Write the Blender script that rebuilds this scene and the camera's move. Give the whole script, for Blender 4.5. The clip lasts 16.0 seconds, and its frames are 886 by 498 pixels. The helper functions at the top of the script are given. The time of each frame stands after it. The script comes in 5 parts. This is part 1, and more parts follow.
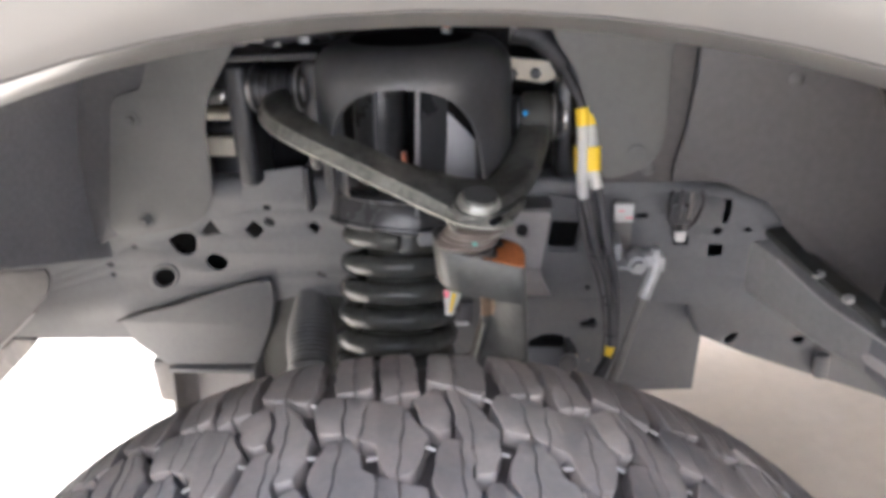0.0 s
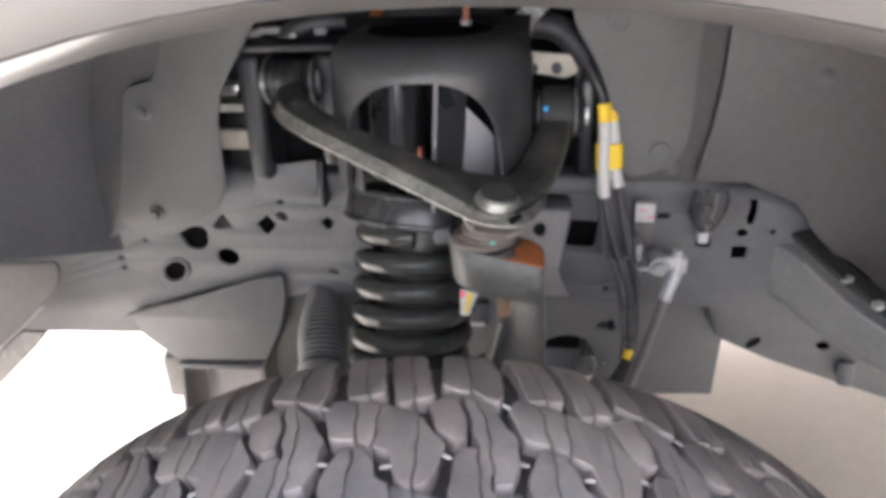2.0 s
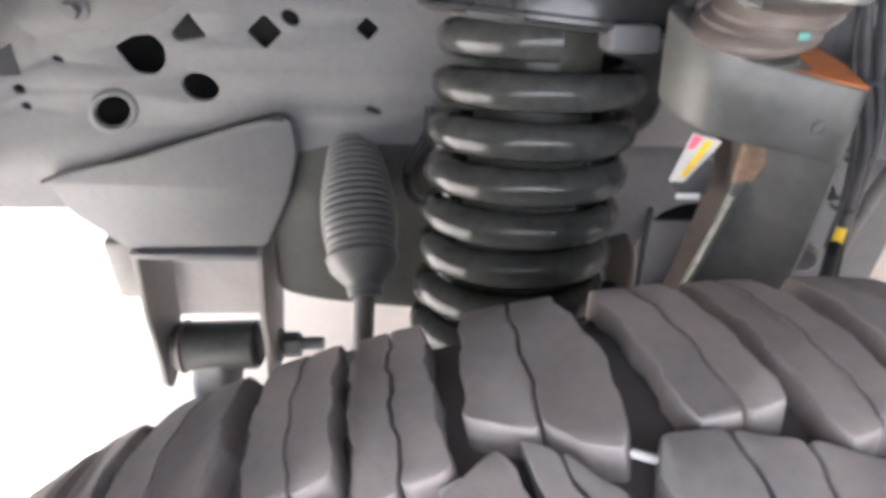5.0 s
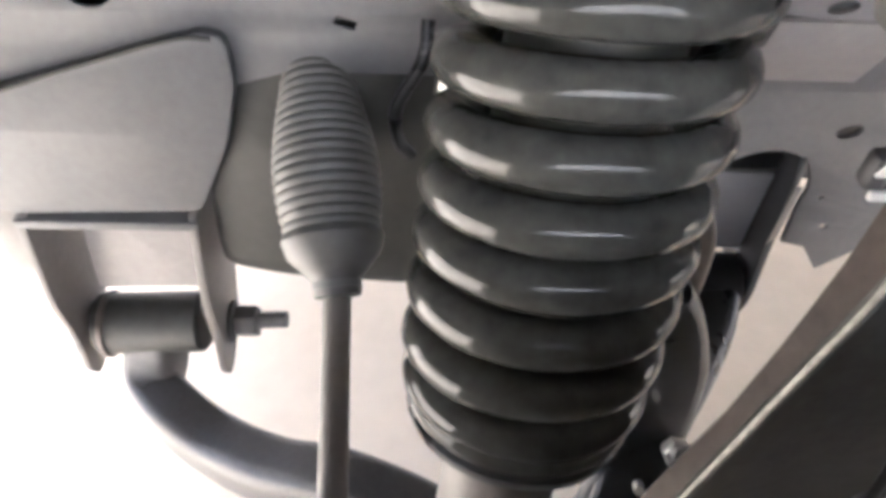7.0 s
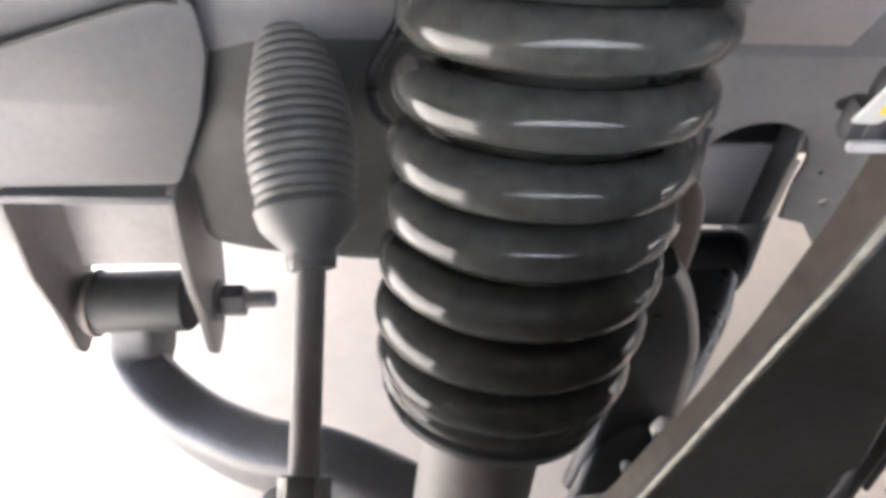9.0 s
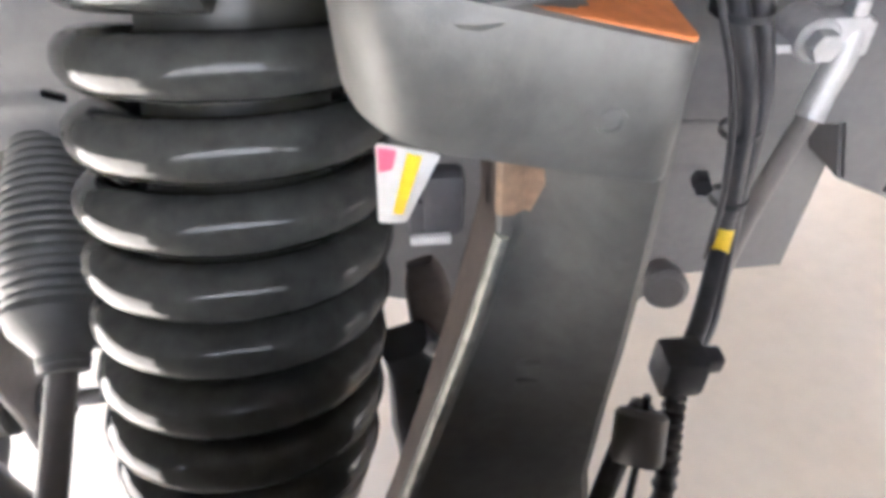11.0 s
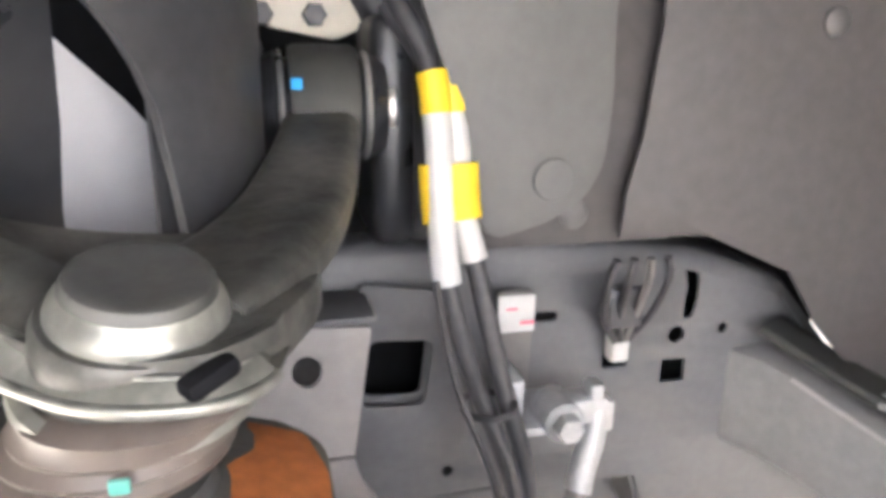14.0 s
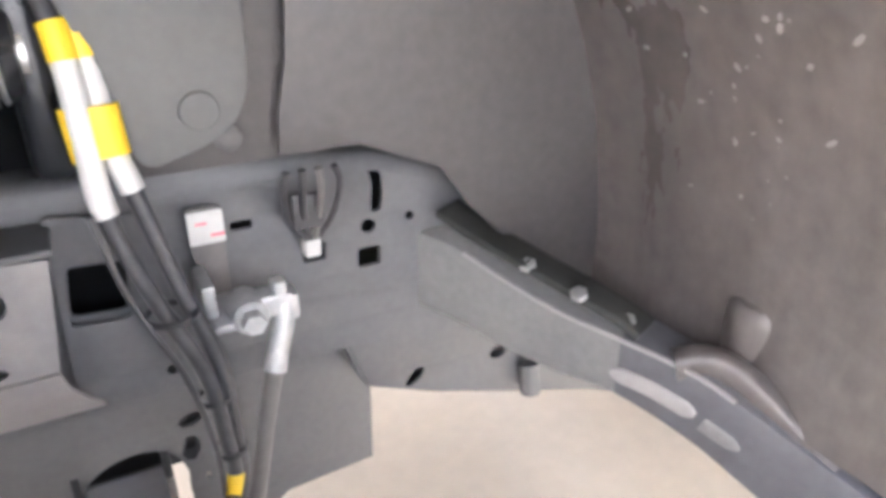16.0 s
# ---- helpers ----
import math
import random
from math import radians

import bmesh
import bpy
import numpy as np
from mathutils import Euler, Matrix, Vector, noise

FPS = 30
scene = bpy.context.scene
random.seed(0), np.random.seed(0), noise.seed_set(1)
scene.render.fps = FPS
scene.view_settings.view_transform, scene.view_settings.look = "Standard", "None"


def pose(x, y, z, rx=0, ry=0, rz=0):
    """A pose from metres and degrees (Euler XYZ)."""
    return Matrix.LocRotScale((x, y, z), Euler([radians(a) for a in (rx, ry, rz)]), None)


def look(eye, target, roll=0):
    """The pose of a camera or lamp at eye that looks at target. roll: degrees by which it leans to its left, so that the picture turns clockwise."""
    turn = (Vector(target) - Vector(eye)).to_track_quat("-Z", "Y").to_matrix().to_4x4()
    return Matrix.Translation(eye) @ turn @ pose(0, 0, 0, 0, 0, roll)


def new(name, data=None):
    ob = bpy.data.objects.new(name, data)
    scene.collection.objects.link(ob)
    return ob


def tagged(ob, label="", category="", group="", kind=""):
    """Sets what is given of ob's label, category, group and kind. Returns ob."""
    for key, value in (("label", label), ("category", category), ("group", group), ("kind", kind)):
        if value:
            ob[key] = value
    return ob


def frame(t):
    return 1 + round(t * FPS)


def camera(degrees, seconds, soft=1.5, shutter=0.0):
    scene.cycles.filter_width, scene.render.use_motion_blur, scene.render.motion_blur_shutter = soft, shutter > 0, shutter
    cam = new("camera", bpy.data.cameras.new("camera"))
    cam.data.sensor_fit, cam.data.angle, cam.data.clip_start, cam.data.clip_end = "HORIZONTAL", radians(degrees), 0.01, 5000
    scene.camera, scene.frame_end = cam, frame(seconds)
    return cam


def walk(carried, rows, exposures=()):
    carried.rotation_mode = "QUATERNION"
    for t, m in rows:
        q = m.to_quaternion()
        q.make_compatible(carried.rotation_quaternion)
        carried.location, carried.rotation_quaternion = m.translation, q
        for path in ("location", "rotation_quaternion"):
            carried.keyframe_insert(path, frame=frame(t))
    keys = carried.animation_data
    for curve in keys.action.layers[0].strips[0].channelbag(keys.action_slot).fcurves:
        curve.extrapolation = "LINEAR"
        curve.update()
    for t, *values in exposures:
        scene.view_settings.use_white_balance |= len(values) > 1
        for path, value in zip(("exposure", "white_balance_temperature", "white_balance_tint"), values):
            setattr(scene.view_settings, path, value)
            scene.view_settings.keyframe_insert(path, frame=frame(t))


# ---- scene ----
cam = camera(64.5, 16.0, soft=4.4)
TRUE = 0.82   # lengths below are in units of this many metres, so that the tyre comes to 0.41 m radius

PATH = [
    (0, (0.084, 0.084, 1.270), (-0.080, 1.885, 0.417), -2.00),
    (0.5, (0.086, 0.090, 1.266), (-0.086, 1.890, 0.415), -2.00),
    (1, (0.083, 0.093, 1.263), (-0.094, 1.892, 0.409), -1.80),
    (1.5, (0.080, 0.099, 1.263), (-0.106, 1.895, 0.405), -1.80),
    (2, (0.077, 0.104, 1.263), (-0.120, 1.897, 0.401), -1.60),
    (2.5, (0.079, 0.114, 1.260), (-0.132, 1.902, 0.391), -1.40),
    (3, (0.081, 0.124, 1.254), (-0.150, 1.902, 0.368), -1.20),
    (3.5, (0.074, 0.155, 1.225), (-0.170, 1.912, 0.300), -1.10),
    (4, (0.026, 0.221, 1.188), (-0.196, 1.938, 0.186), -0.95),
    (4.5, (-0.068, 0.320, 1.136), (-0.216, 1.981, 0.031), -1.20),
    (4.7, (-0.102, 0.352, 1.115), (-0.164, 1.985, -0.040), -0.11),
    (6.8, (-0.146, 0.584, 1.019), (-0.019, 2.016, -0.373), 4.01),
    (7, (-0.137, 0.583, 1.012), (-0.055, 1.989, -0.409), 3.20),
    (7.5, (-0.134, 0.585, 1.008), (-0.058, 1.949, -0.453), 3.30),
    (8, (-0.133, 0.590, 1.001), (-0.053, 1.945, -0.468), 3.30),
    (8.2, (-0.132, 0.589, 0.999), (-0.061, 1.951, -0.464), 3.26),
    (10.3, (-0.019, 0.580, 0.990), (0.036, 1.981, -0.435), 0.84),
    (10.5, (0.003, 0.581, 0.994), (0.083, 1.987, -0.425), 0.40),
    (11, (0.026, 0.581, 1.013), (0.167, 2.084, -0.298), 0.50),
    (11.5, (0.026, 0.584, 1.047), (0.211, 2.259, -0.030), 0.40),
    (12, (0.025, 0.575, 1.068), (0.212, 2.392, 0.254), -0.10),
    (12.5, (0.024, 0.578, 1.073), (0.220, 2.474, 0.469), -0.10),
    (13, (0.029, 0.575, 1.076), (0.257, 2.498, 0.577), -0.25),
    (13.5, (0.053, 0.575, 1.075), (0.372, 2.484, 0.571), 0.40),
    (14, (0.095, 0.577, 1.069), (0.576, 2.436, 0.508), 0.85),
    (14.5, (0.132, 0.564, 1.074), (0.745, 2.347, 0.406), 0.90),
    (15, (0.156, 0.555, 1.078), (0.866, 2.264, 0.320), 0.27),
    (15.5, (0.169, 0.533, 1.089), (0.953, 2.170, 0.249), 0.23),
    (16, (0.183, 0.490, 1.115), (1.029, 2.067, 0.222), 0.20),
]
EXPO, KELVIN, TINT = 3.35, 5150, 11
LIGHT = ((0, -0.75, 0), (3, -0.7, -50), (4, -0.43, -100), (4.7, -0.25, -100), (7, 0.12, 50), (8, 0.08, 0), (10.5, 0.33, -100), (11.5, -0.04, 0), (12.5, 0.02, 100), (14, 0.24, 150), (15, 0.27, 50), (16, 0.22, 0))
walk(cam, [(t, look(Vector(e) * TRUE, Vector(g) * TRUE, r)) for t, e, g, r in PATH], exposures=[(t, EXPO + d, KELVIN + k, TINT) for t, d, k in LIGHT])

# ---- world and sun ----
SUN_EL, SUN_AZ = 62, -40   # degrees; azimuth clockwise from +y
world = bpy.data.worlds.new("world")
scene.world = world
world.use_nodes = True
wn = world.node_tree
sky = wn.nodes.new("ShaderNodeTexSky")
sky.sky_type, sky.sun_disc = "NISHITA", False
sky.air_density, sky.dust_density, sky.ozone_density = 0.6, 6.0, 0.0   # a hazy, pale sky
sky.sun_elevation, sky.sun_rotation = radians(SUN_EL), radians(SUN_AZ)
wn.links.new(sky.outputs["Color"], wn.nodes["Background"].inputs["Color"])
wn.nodes["Background"].inputs["Strength"].default_value = 0.15
lamp = bpy.data.lights.new("sun", "SUN")
lamp.energy, lamp.angle, lamp.color = 4.0, radians(2), (1.0, 0.955, 0.89)
sun = new("sun", lamp)
se, sa = radians(SUN_EL), radians(SUN_AZ)
sun.matrix_world = look(Vector((math.sin(sa) * math.cos(se), math.cos(sa) * math.cos(se), math.sin(se))) * 30, (0, 0, 0))


def glide(pts, n=8):
    """Catmull-Rom samples through pts."""
    p = [Vector(q) for q in pts]
    p = [p[0] * 2 - p[1]] + p + [p[-1] * 2 - p[-2]]
    out = []
    for i in range(1, len(p) - 2):
        a, b, c, d = p[i - 1], p[i], p[i + 1], p[i + 2]
        for k in range(n):
            t = k / n
            out.append(0.5 * (2 * b + (c - a) * t + (2 * a - 5 * b + 4 * c - d) * t * t + (3 * b - a - 3 * c + d) * t ** 3))
    out.append(p[-2].copy())
    return out


def ring(r, n=12, ry=None):
    return [(r * math.cos(2 * math.pi * i / n), (ry or r) * math.sin(2 * math.pi * i / n)) for i in range(n)]


def rounded(w, h, r, n=3):
    """A rounded rectangle as a section."""
    out = []
    for cx, cy, a0 in ((w / 2 - r, h / 2 - r, 0), (-w / 2 + r, h / 2 - r, 90), (-w / 2 + r, -h / 2 + r, 180), (w / 2 - r, -h / 2 + r, 270)):
        for k in range(n + 1):
            a = radians(a0 + 90 * k / n)
            out.append((cx + r * math.cos(a), cy + r * math.sin(a)))
    return out


def sweep(pts, section, up=(0, 0, 1), scales=None, bm=None, closed=False):
    """Sweeps a section (side, up) along pts."""
    bm = bm or bmesh.new()
    rows = []
    n = len(pts)
    up = Vector(up)
    for i, p in enumerate(pts):
        d = (pts[min(i + 1, n - 1)] - pts[max(i - 1, 0)]).normalized()
        side = d.cross(up)
        if side.length < 1e-4:
            side = d.cross(Vector((1, 0, 0)))
        side.normalize()
        u = side.cross(d)
        s = scales(i / (n - 1)) if scales else 1.0
        sx, sy = s if isinstance(s, tuple) else (s, s)
        rows.append([bm.verts.new(p + side * a * sx + u * b * sy) for a, b in section])
    m = len(section)
    for a, b in zip(rows, rows[1:]):
        for k in range(m):
            bm.faces.new((a[k], a[(k + 1) % m], b[(k + 1) % m], b[k]))
    if not closed:
        bm.faces.new(rows[0][::-1])
        bm.faces.new(rows[-1])
    return bm


def tube(pts, r, n=12, steps=8, bm=None, scales=None):
    return sweep(glide(pts, steps), ring(r, n), scales=scales, bm=bm)


def lathe(profile, n=32, m=None, bm=None, close=True):
    """Turns (r, z) about z, then moves it by m."""
    bm = bm or bmesh.new()
    m = m or Matrix()
    rows = []
    for r, z in profile:
        if r < 1e-6:
            rows.append([bm.verts.new(m @ Vector((0, 0, z)))])
        else:
            rows.append([bm.verts.new(m @ Vector((r * math.cos(2 * math.pi * i / n), r * math.sin(2 * math.pi * i / n), z))) for i in range(n)])
    for a, b in zip(rows, rows[1:]):
        for i in range(n):
            j = (i + 1) % n
            q = [a[i % len(a)], a[j % len(a)], b[j % len(b)], b[i % len(b)]]
            q = list(dict.fromkeys(q))
            if len(q) > 2:
                bm.faces.new(q)
    if close:
        for row in (rows[0], rows[-1]):
            if len(row) > 2:
                bm.faces.new(row)
    return bm


def box(cx, cy, cz, sx, sy, sz, bevel=0.002, m=None, bm=None, seg=2):
    """A box with rounded edges."""
    b = bmesh.new()
    bmesh.ops.create_cube(b, size=1, matrix=(m or Matrix()) @ Matrix.Translation((cx, cy, cz)) @ Matrix.Diagonal((sx, sy, sz, 1)))
    if bevel:
        bmesh.ops.bevel(b, geom=b.edges[:], offset=bevel, segments=seg, affect="EDGES", profile=0.5)
    if bm is None:
        return b
    me = bpy.data.meshes.new("t")
    b.to_mesh(me)
    b.free()
    bm.from_mesh(me)
    bpy.data.meshes.remove(me)
    return bm


def join(*bms):
    out = bmesh.new()
    for b in bms:
        me = bpy.data.meshes.new("t")
        b.to_mesh(me)
        b.free()
        out.from_mesh(me)
        bpy.data.meshes.remove(me)
    return out


def smooth_loop(pts, rad, n=5):
    """Rounds the corners of an outline."""
    out = []
    k = len(pts)
    for i in range(k):
        p, a, b = Vector(pts[i]), Vector(pts[i - 1]), Vector(pts[(i + 1) % k])
        da, db = (a - p), (b - p)
        ra = min(rad, da.length * 0.45, db.length * 0.45)
        s, e = p + da.normalized() * ra, p + db.normalized() * ra
        for j in range(n + 1):
            t = j / n
            out.append(tuple(s * (1 - t) ** 2 + p * 2 * t * (1 - t) + e * t * t))
    return out


def circle(cx, cz, r, rz=None, turn=0, n=20):
    a0 = radians(turn)
    out = []
    for i in range(n):
        a = 2 * math.pi * i / n
        x, z = r * math.cos(a), (rz or r) * math.sin(a)
        out.append((cx + x * math.cos(a0) - z * math.sin(a0), cz + x * math.sin(a0) + z * math.cos(a0)))
    return out


def rect(cx, cz, w, h, turn=0, r=0.003):
    a0 = radians(turn)
    c, s = math.cos(a0), math.sin(a0)
    q = [(cx + x * c - z * s, cz + x * s + z * c) for x, z in ((-w / 2, -h / 2), (w / 2, -h / 2), (w / 2, h / 2), (-w / 2, h / 2))]
    return smooth_loop(q, r, 3)


STAND = Matrix(((1, 0, 0, 0), (0, 0, -1, 0), (0, 1, 0, 0), (0, 0, 0, 1)))


def plate(outline, thick, holes=(), m=None, bevel=0.0008):
    """A flat plate with holes through it, its outline in (x, z), its front face at y = 0 and its back at y = thick."""
    cu = bpy.data.curves.new("t", "CURVE")
    cu.dimensions, cu.fill_mode = "2D", "BOTH"
    cu.extrude, cu.bevel_depth, cu.bevel_resolution, cu.offset = max(thick / 2 - bevel, 1e-4), bevel, 1, -bevel
    for loop in (outline, *holes):
        sp = cu.splines.new("POLY")
        sp.points.add(len(loop) - 1)
        for q, (x, z) in zip(sp.points, loop):
            q.co = (x, z, 0, 1)
        sp.use_cyclic_u = True
    ob = bpy.data.objects.new("t", cu)
    scene.collection.objects.link(ob)
    bpy.context.view_layer.update()
    me = bpy.data.meshes.new_from_object(ob.evaluated_get(bpy.context.evaluated_depsgraph_get()))
    bpy.data.objects.remove(ob)
    bpy.data.curves.remove(cu)
    bm = bmesh.new()
    bm.from_mesh(me)
    bpy.data.meshes.remove(me)
    bmesh.ops.remove_doubles(bm, verts=bm.verts[:], dist=1e-6)
    bmesh.ops.transform(bm, matrix=(m or Matrix()) @ Matrix.Translation((0, thick / 2, 0)) @ STAND, verts=bm.verts[:])
    return bm


def sheet(rows, thick=0.0):
    """A sheet through a grid of points, with thickness."""
    bm = bmesh.new()
    v = [[bm.verts.new(p) for p in row] for row in rows]
    for a, b in zip(v, v[1:]):
        for i in range(len(a) - 1):
            bm.faces.new((a[i], a[i + 1], b[i + 1], b[i]))
    if thick:
        bmesh.ops.recalc_face_normals(bm, faces=bm.faces[:])
        bmesh.ops.solidify(bm, geom=bm.faces[:], thickness=thick)
    return bm


def mesh_of(name, bm, material, flat=False, angle=38):
    bmesh.ops.recalc_face_normals(bm, faces=bm.faces[:])
    if not flat:
        for f in bm.faces:
            f.smooth = True
        for e in bm.edges:
            if len(e.link_faces) == 2 and e.calc_face_angle(0) > radians(angle):
                e.smooth = False
    bmesh.ops.scale(bm, vec=(TRUE, TRUE, TRUE), verts=bm.verts[:])
    me = bpy.data.meshes.new(name)
    bm.to_mesh(me)
    bm.free()
    me.materials.append(material)
    return me


def thing(name, at, label, category, group="", kind=""):
    ob = new(name)
    ob.empty_display_size = 0.02
    ob.location = Vector(at) * TRUE
    return tagged(ob, label, category, group, kind)


def part(name, bm, material, parent=None, label="", flat=False, angle=38):
    ob = new(name, mesh_of(name, bm, material, flat, angle))
    if parent is not None:
        ob.parent = parent
        base = parent
        shift = Vector()
        while base is not None:
            shift += base.location
            base = base.parent
        ob.location = -shift
    return tagged(ob, label)


def setting(name, bm, material, label, category, flat=False, angle=38):
    return tagged(part(name, bm, material, None, label, flat, angle), category=category, kind="structure")


def along(a, b):
    """Matrix that lays the z axis from a to b, with its foot at a."""
    a, b = Vector(a), Vector(b)
    return Matrix.Translation(a) @ (b - a).to_track_quat("Z", "Y").to_matrix().to_4x4()


def rod(a, b, r, n=16, chamfer=0.001):
    h = (Vector(b) - Vector(a)).length
    c = min(chamfer, r * 0.4, h * 0.4)
    return lathe([(r - c, 0), (r, c), (r, h - c), (r - c, h)], n, along(a, b))


def hexnut(a, b, r):
    h = (Vector(b) - Vector(a)).length
    return lathe([(r * 0.9, 0), (r, r * 0.12), (r, h - r * 0.12), (r * 0.9, h)], 6, along(a, b))


def material(name, colour, rough=0.5, metal=0.0, vary=0.25, scale=6.0, fine=90.0, bump=0.15, depth=0.0006, tint=None, spots=0.5, coat=0.0, per_object=0.0, rough_vary=0.15, spec=0.5, dust=None, dust_amount=0.0, dust_scale=14.0, stretch=1.0):
    """A surface with stains at one scale, grain at another, relief and, where named, dust in patches and on what faces up."""
    m = bpy.data.materials.new(name)
    m.use_nodes = True
    nt = m.node_tree
    N, L = nt.nodes, nt.links
    bsdf = N["Principled BSDF"]
    tc = N.new("ShaderNodeTexCoord")
    big = N.new("ShaderNodeTexNoise")
    big.inputs["Scale"].default_value, big.inputs["Detail"].default_value, big.inputs["Roughness"].default_value = scale, 6, 0.62
    small = N.new("ShaderNodeTexNoise")
    small.inputs["Scale"].default_value, small.inputs["Detail"].default_value = fine, 5
    run = N.new("ShaderNodeMapping")   # stains that run down are stretched along z
    run.inputs["Scale"].default_value = (1, 1, stretch)
    L.new(tc.outputs["Object"], run.inputs["Vector"])
    L.new(run.outputs["Vector"], big.inputs["Vector"])
    L.new(tc.outputs["Object"], small.inputs["Vector"])
    ramp = N.new("ShaderNodeMapRange")
    ramp.inputs["From Min"].default_value, ramp.inputs["From Max"].default_value = 0.5 - spots * 0.5, 0.5 + spots * 0.5
    L.new(big.outputs["Fac"], ramp.inputs["Value"])
    c2 = tint or tuple(c * (1 + 1.6 * vary) for c in colour)
    c1 = tuple(c * (1 - vary) for c in colour)
    mix = N.new("ShaderNodeMix")
    mix.data_type = "RGBA"
    mix.inputs[6].default_value, mix.inputs[7].default_value = (*c1, 1), (*c2, 1)
    L.new(ramp.outputs["Result"], mix.inputs[0])
    grain = N.new("ShaderNodeMapRange")
    grain.inputs["From Min"].default_value, grain.inputs["From Max"].default_value = 0.25, 0.75
    grain.inputs["To Min"].default_value, grain.inputs["To Max"].default_value = 1 - vary * 0.7, 1 + vary * 0.7
    L.new(small.outputs["Fac"], grain.inputs["Value"])
    mul = N.new("ShaderNodeVectorMath")
    mul.operation = "SCALE"
    L.new(mix.outputs[2], mul.inputs[0])
    L.new(grain.outputs["Result"], mul.inputs["Scale"])
    col = mul.outputs["Vector"]
    if per_object:
        info = N.new("ShaderNodeObjectInfo")
        pr = N.new("ShaderNodeMapRange")
        pr.inputs["To Min"].default_value, pr.inputs["To Max"].default_value = 1 - per_object, 1 + per_object
        L.new(info.outputs["Random"], pr.inputs["Value"])
        mo = N.new("ShaderNodeVectorMath")
        mo.operation = "SCALE"
        L.new(col, mo.inputs[0])
        L.new(pr.outputs["Result"], mo.inputs["Scale"])
        col = mo.outputs["Vector"]
    if dust:
        dn = N.new("ShaderNodeTexNoise")
        dn.inputs["Scale"].default_value, dn.inputs["Detail"].default_value, dn.inputs["Roughness"].default_value = dust_scale, 8, 0.7
        L.new(run.outputs["Vector"], dn.inputs["Vector"])
        dr = N.new("ShaderNodeMapRange")
        dr.inputs["From Min"].default_value, dr.inputs["From Max"].default_value = 0.42, 0.72
        dr.inputs["To Max"].default_value = dust_amount
        L.new(dn.outputs["Fac"], dr.inputs["Value"])
        dm = N.new("ShaderNodeMix")
        dm.data_type = "RGBA"
        L.new(dr.outputs["Result"], dm.inputs[0])
        L.new(col, dm.inputs[6])
        dm.inputs[7].default_value = (*dust, 1)
        col = dm.outputs[2]
    L.new(col, bsdf.inputs["Base Color"])
    rr = N.new("ShaderNodeMapRange")
    rr.inputs["From Min"].default_value, rr.inputs["From Max"].default_value = 0.3, 0.7
    rr.inputs["To Min"].default_value, rr.inputs["To Max"].default_value = max(rough - rough_vary, 0.03), min(rough + rough_vary, 1)
    L.new(big.outputs["Fac"], rr.inputs["Value"])
    L.new(rr.outputs["Result"], bsdf.inputs["Roughness"])
    bsdf.inputs["Metallic"].default_value = metal
    bsdf.inputs["Specular IOR Level"].default_value = spec
    bsdf.inputs["Coat Weight"].default_value = coat
    bsdf.inputs["Coat Roughness"].default_value = 0.15
    if bump:
        bp = N.new("ShaderNodeBump")
        bp.inputs["Strength"].default_value, bp.inputs["Distance"].default_value = bump, depth
        L.new(small.outputs["Fac"], bp.inputs["Height"])
        L.new(bp.outputs["Normal"], bsdf.inputs["Normal"])
    return m


M_FRAME = material("frame_coat", (0.116, 0.117, 0.12), 0.55, vary=0.12, scale=9, fine=160, bump=0.12, dust=(0.2, 0.19, 0.18), dust_amount=0.25)
# Frame coat made warmer and lighter: dust, plus floor bounce put into the colour.
M_FRAME_WARM = material("bounce_lit_dusty_coat", (0.15, 0.142, 0.135), 0.5, vary=0.15, scale=7, fine=140, bump=0.15, dust=(0.25, 0.23, 0.21), dust_amount=0.3)
M_LINER = material("liner_plastic", (0.09, 0.088, 0.086), 0.5, vary=0.2, scale=4, fine=220, bump=0.25, dust=(0.12, 0.11, 0.105), dust_amount=0.3, dust_scale=5)
M_PANEL = material("inner_panel", (0.1, 0.1, 0.096), 0.6, vary=0.1, scale=5, fine=180, bump=0.15, dust=(0.2, 0.19, 0.18), dust_amount=0.2)
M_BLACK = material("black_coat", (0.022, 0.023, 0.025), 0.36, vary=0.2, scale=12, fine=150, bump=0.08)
# Near-black: bushing rubber, and sheets that stand in for shade in recesses.
M_DARK = material("recess_shade_and_rubber", (0.006, 0.006, 0.007), 0.8, spec=0.15, vary=0.3, scale=12, fine=120)
M_SPRING = material("spring_coat", (0.045, 0.046, 0.042), 0.09, spec=0.32, vary=0.3, scale=20, fine=120, bump=0.03, rough_vary=0.03, dust=(0.08, 0.08, 0.072), dust_amount=0.4, dust_scale=30)
M_SHOCK = material("shock_body", (0.06, 0.06, 0.05), 0.4, vary=0.3, scale=14, fine=120, bump=0.08)
M_FORGED = material("forged_arm", (0.052, 0.053, 0.047), 0.45, metal=0.25, vary=0.4, scale=30, fine=110, bump=0.6, depth=0.0014, dust=(0.25, 0.235, 0.205), dust_amount=0.5, dust_scale=26)
# Worn steel; on the arm's flange its brightness stands for light from the floor.
M_EDGE = material("worn_lit_edge", (0.28, 0.28, 0.25), 0.4, metal=0.6, vary=0.3, scale=30, fine=160, bump=0.4)
# Arm side with wear, and the floor's reflected light painted in.
M_SIDE = material("worn_lit_arm_side", (0.17, 0.172, 0.152), 0.4, metal=0.35, vary=0.45, scale=45, fine=150, bump=0.45, depth=0.001, dust=(0.32, 0.31, 0.27), dust_amount=0.4, dust_scale=30)
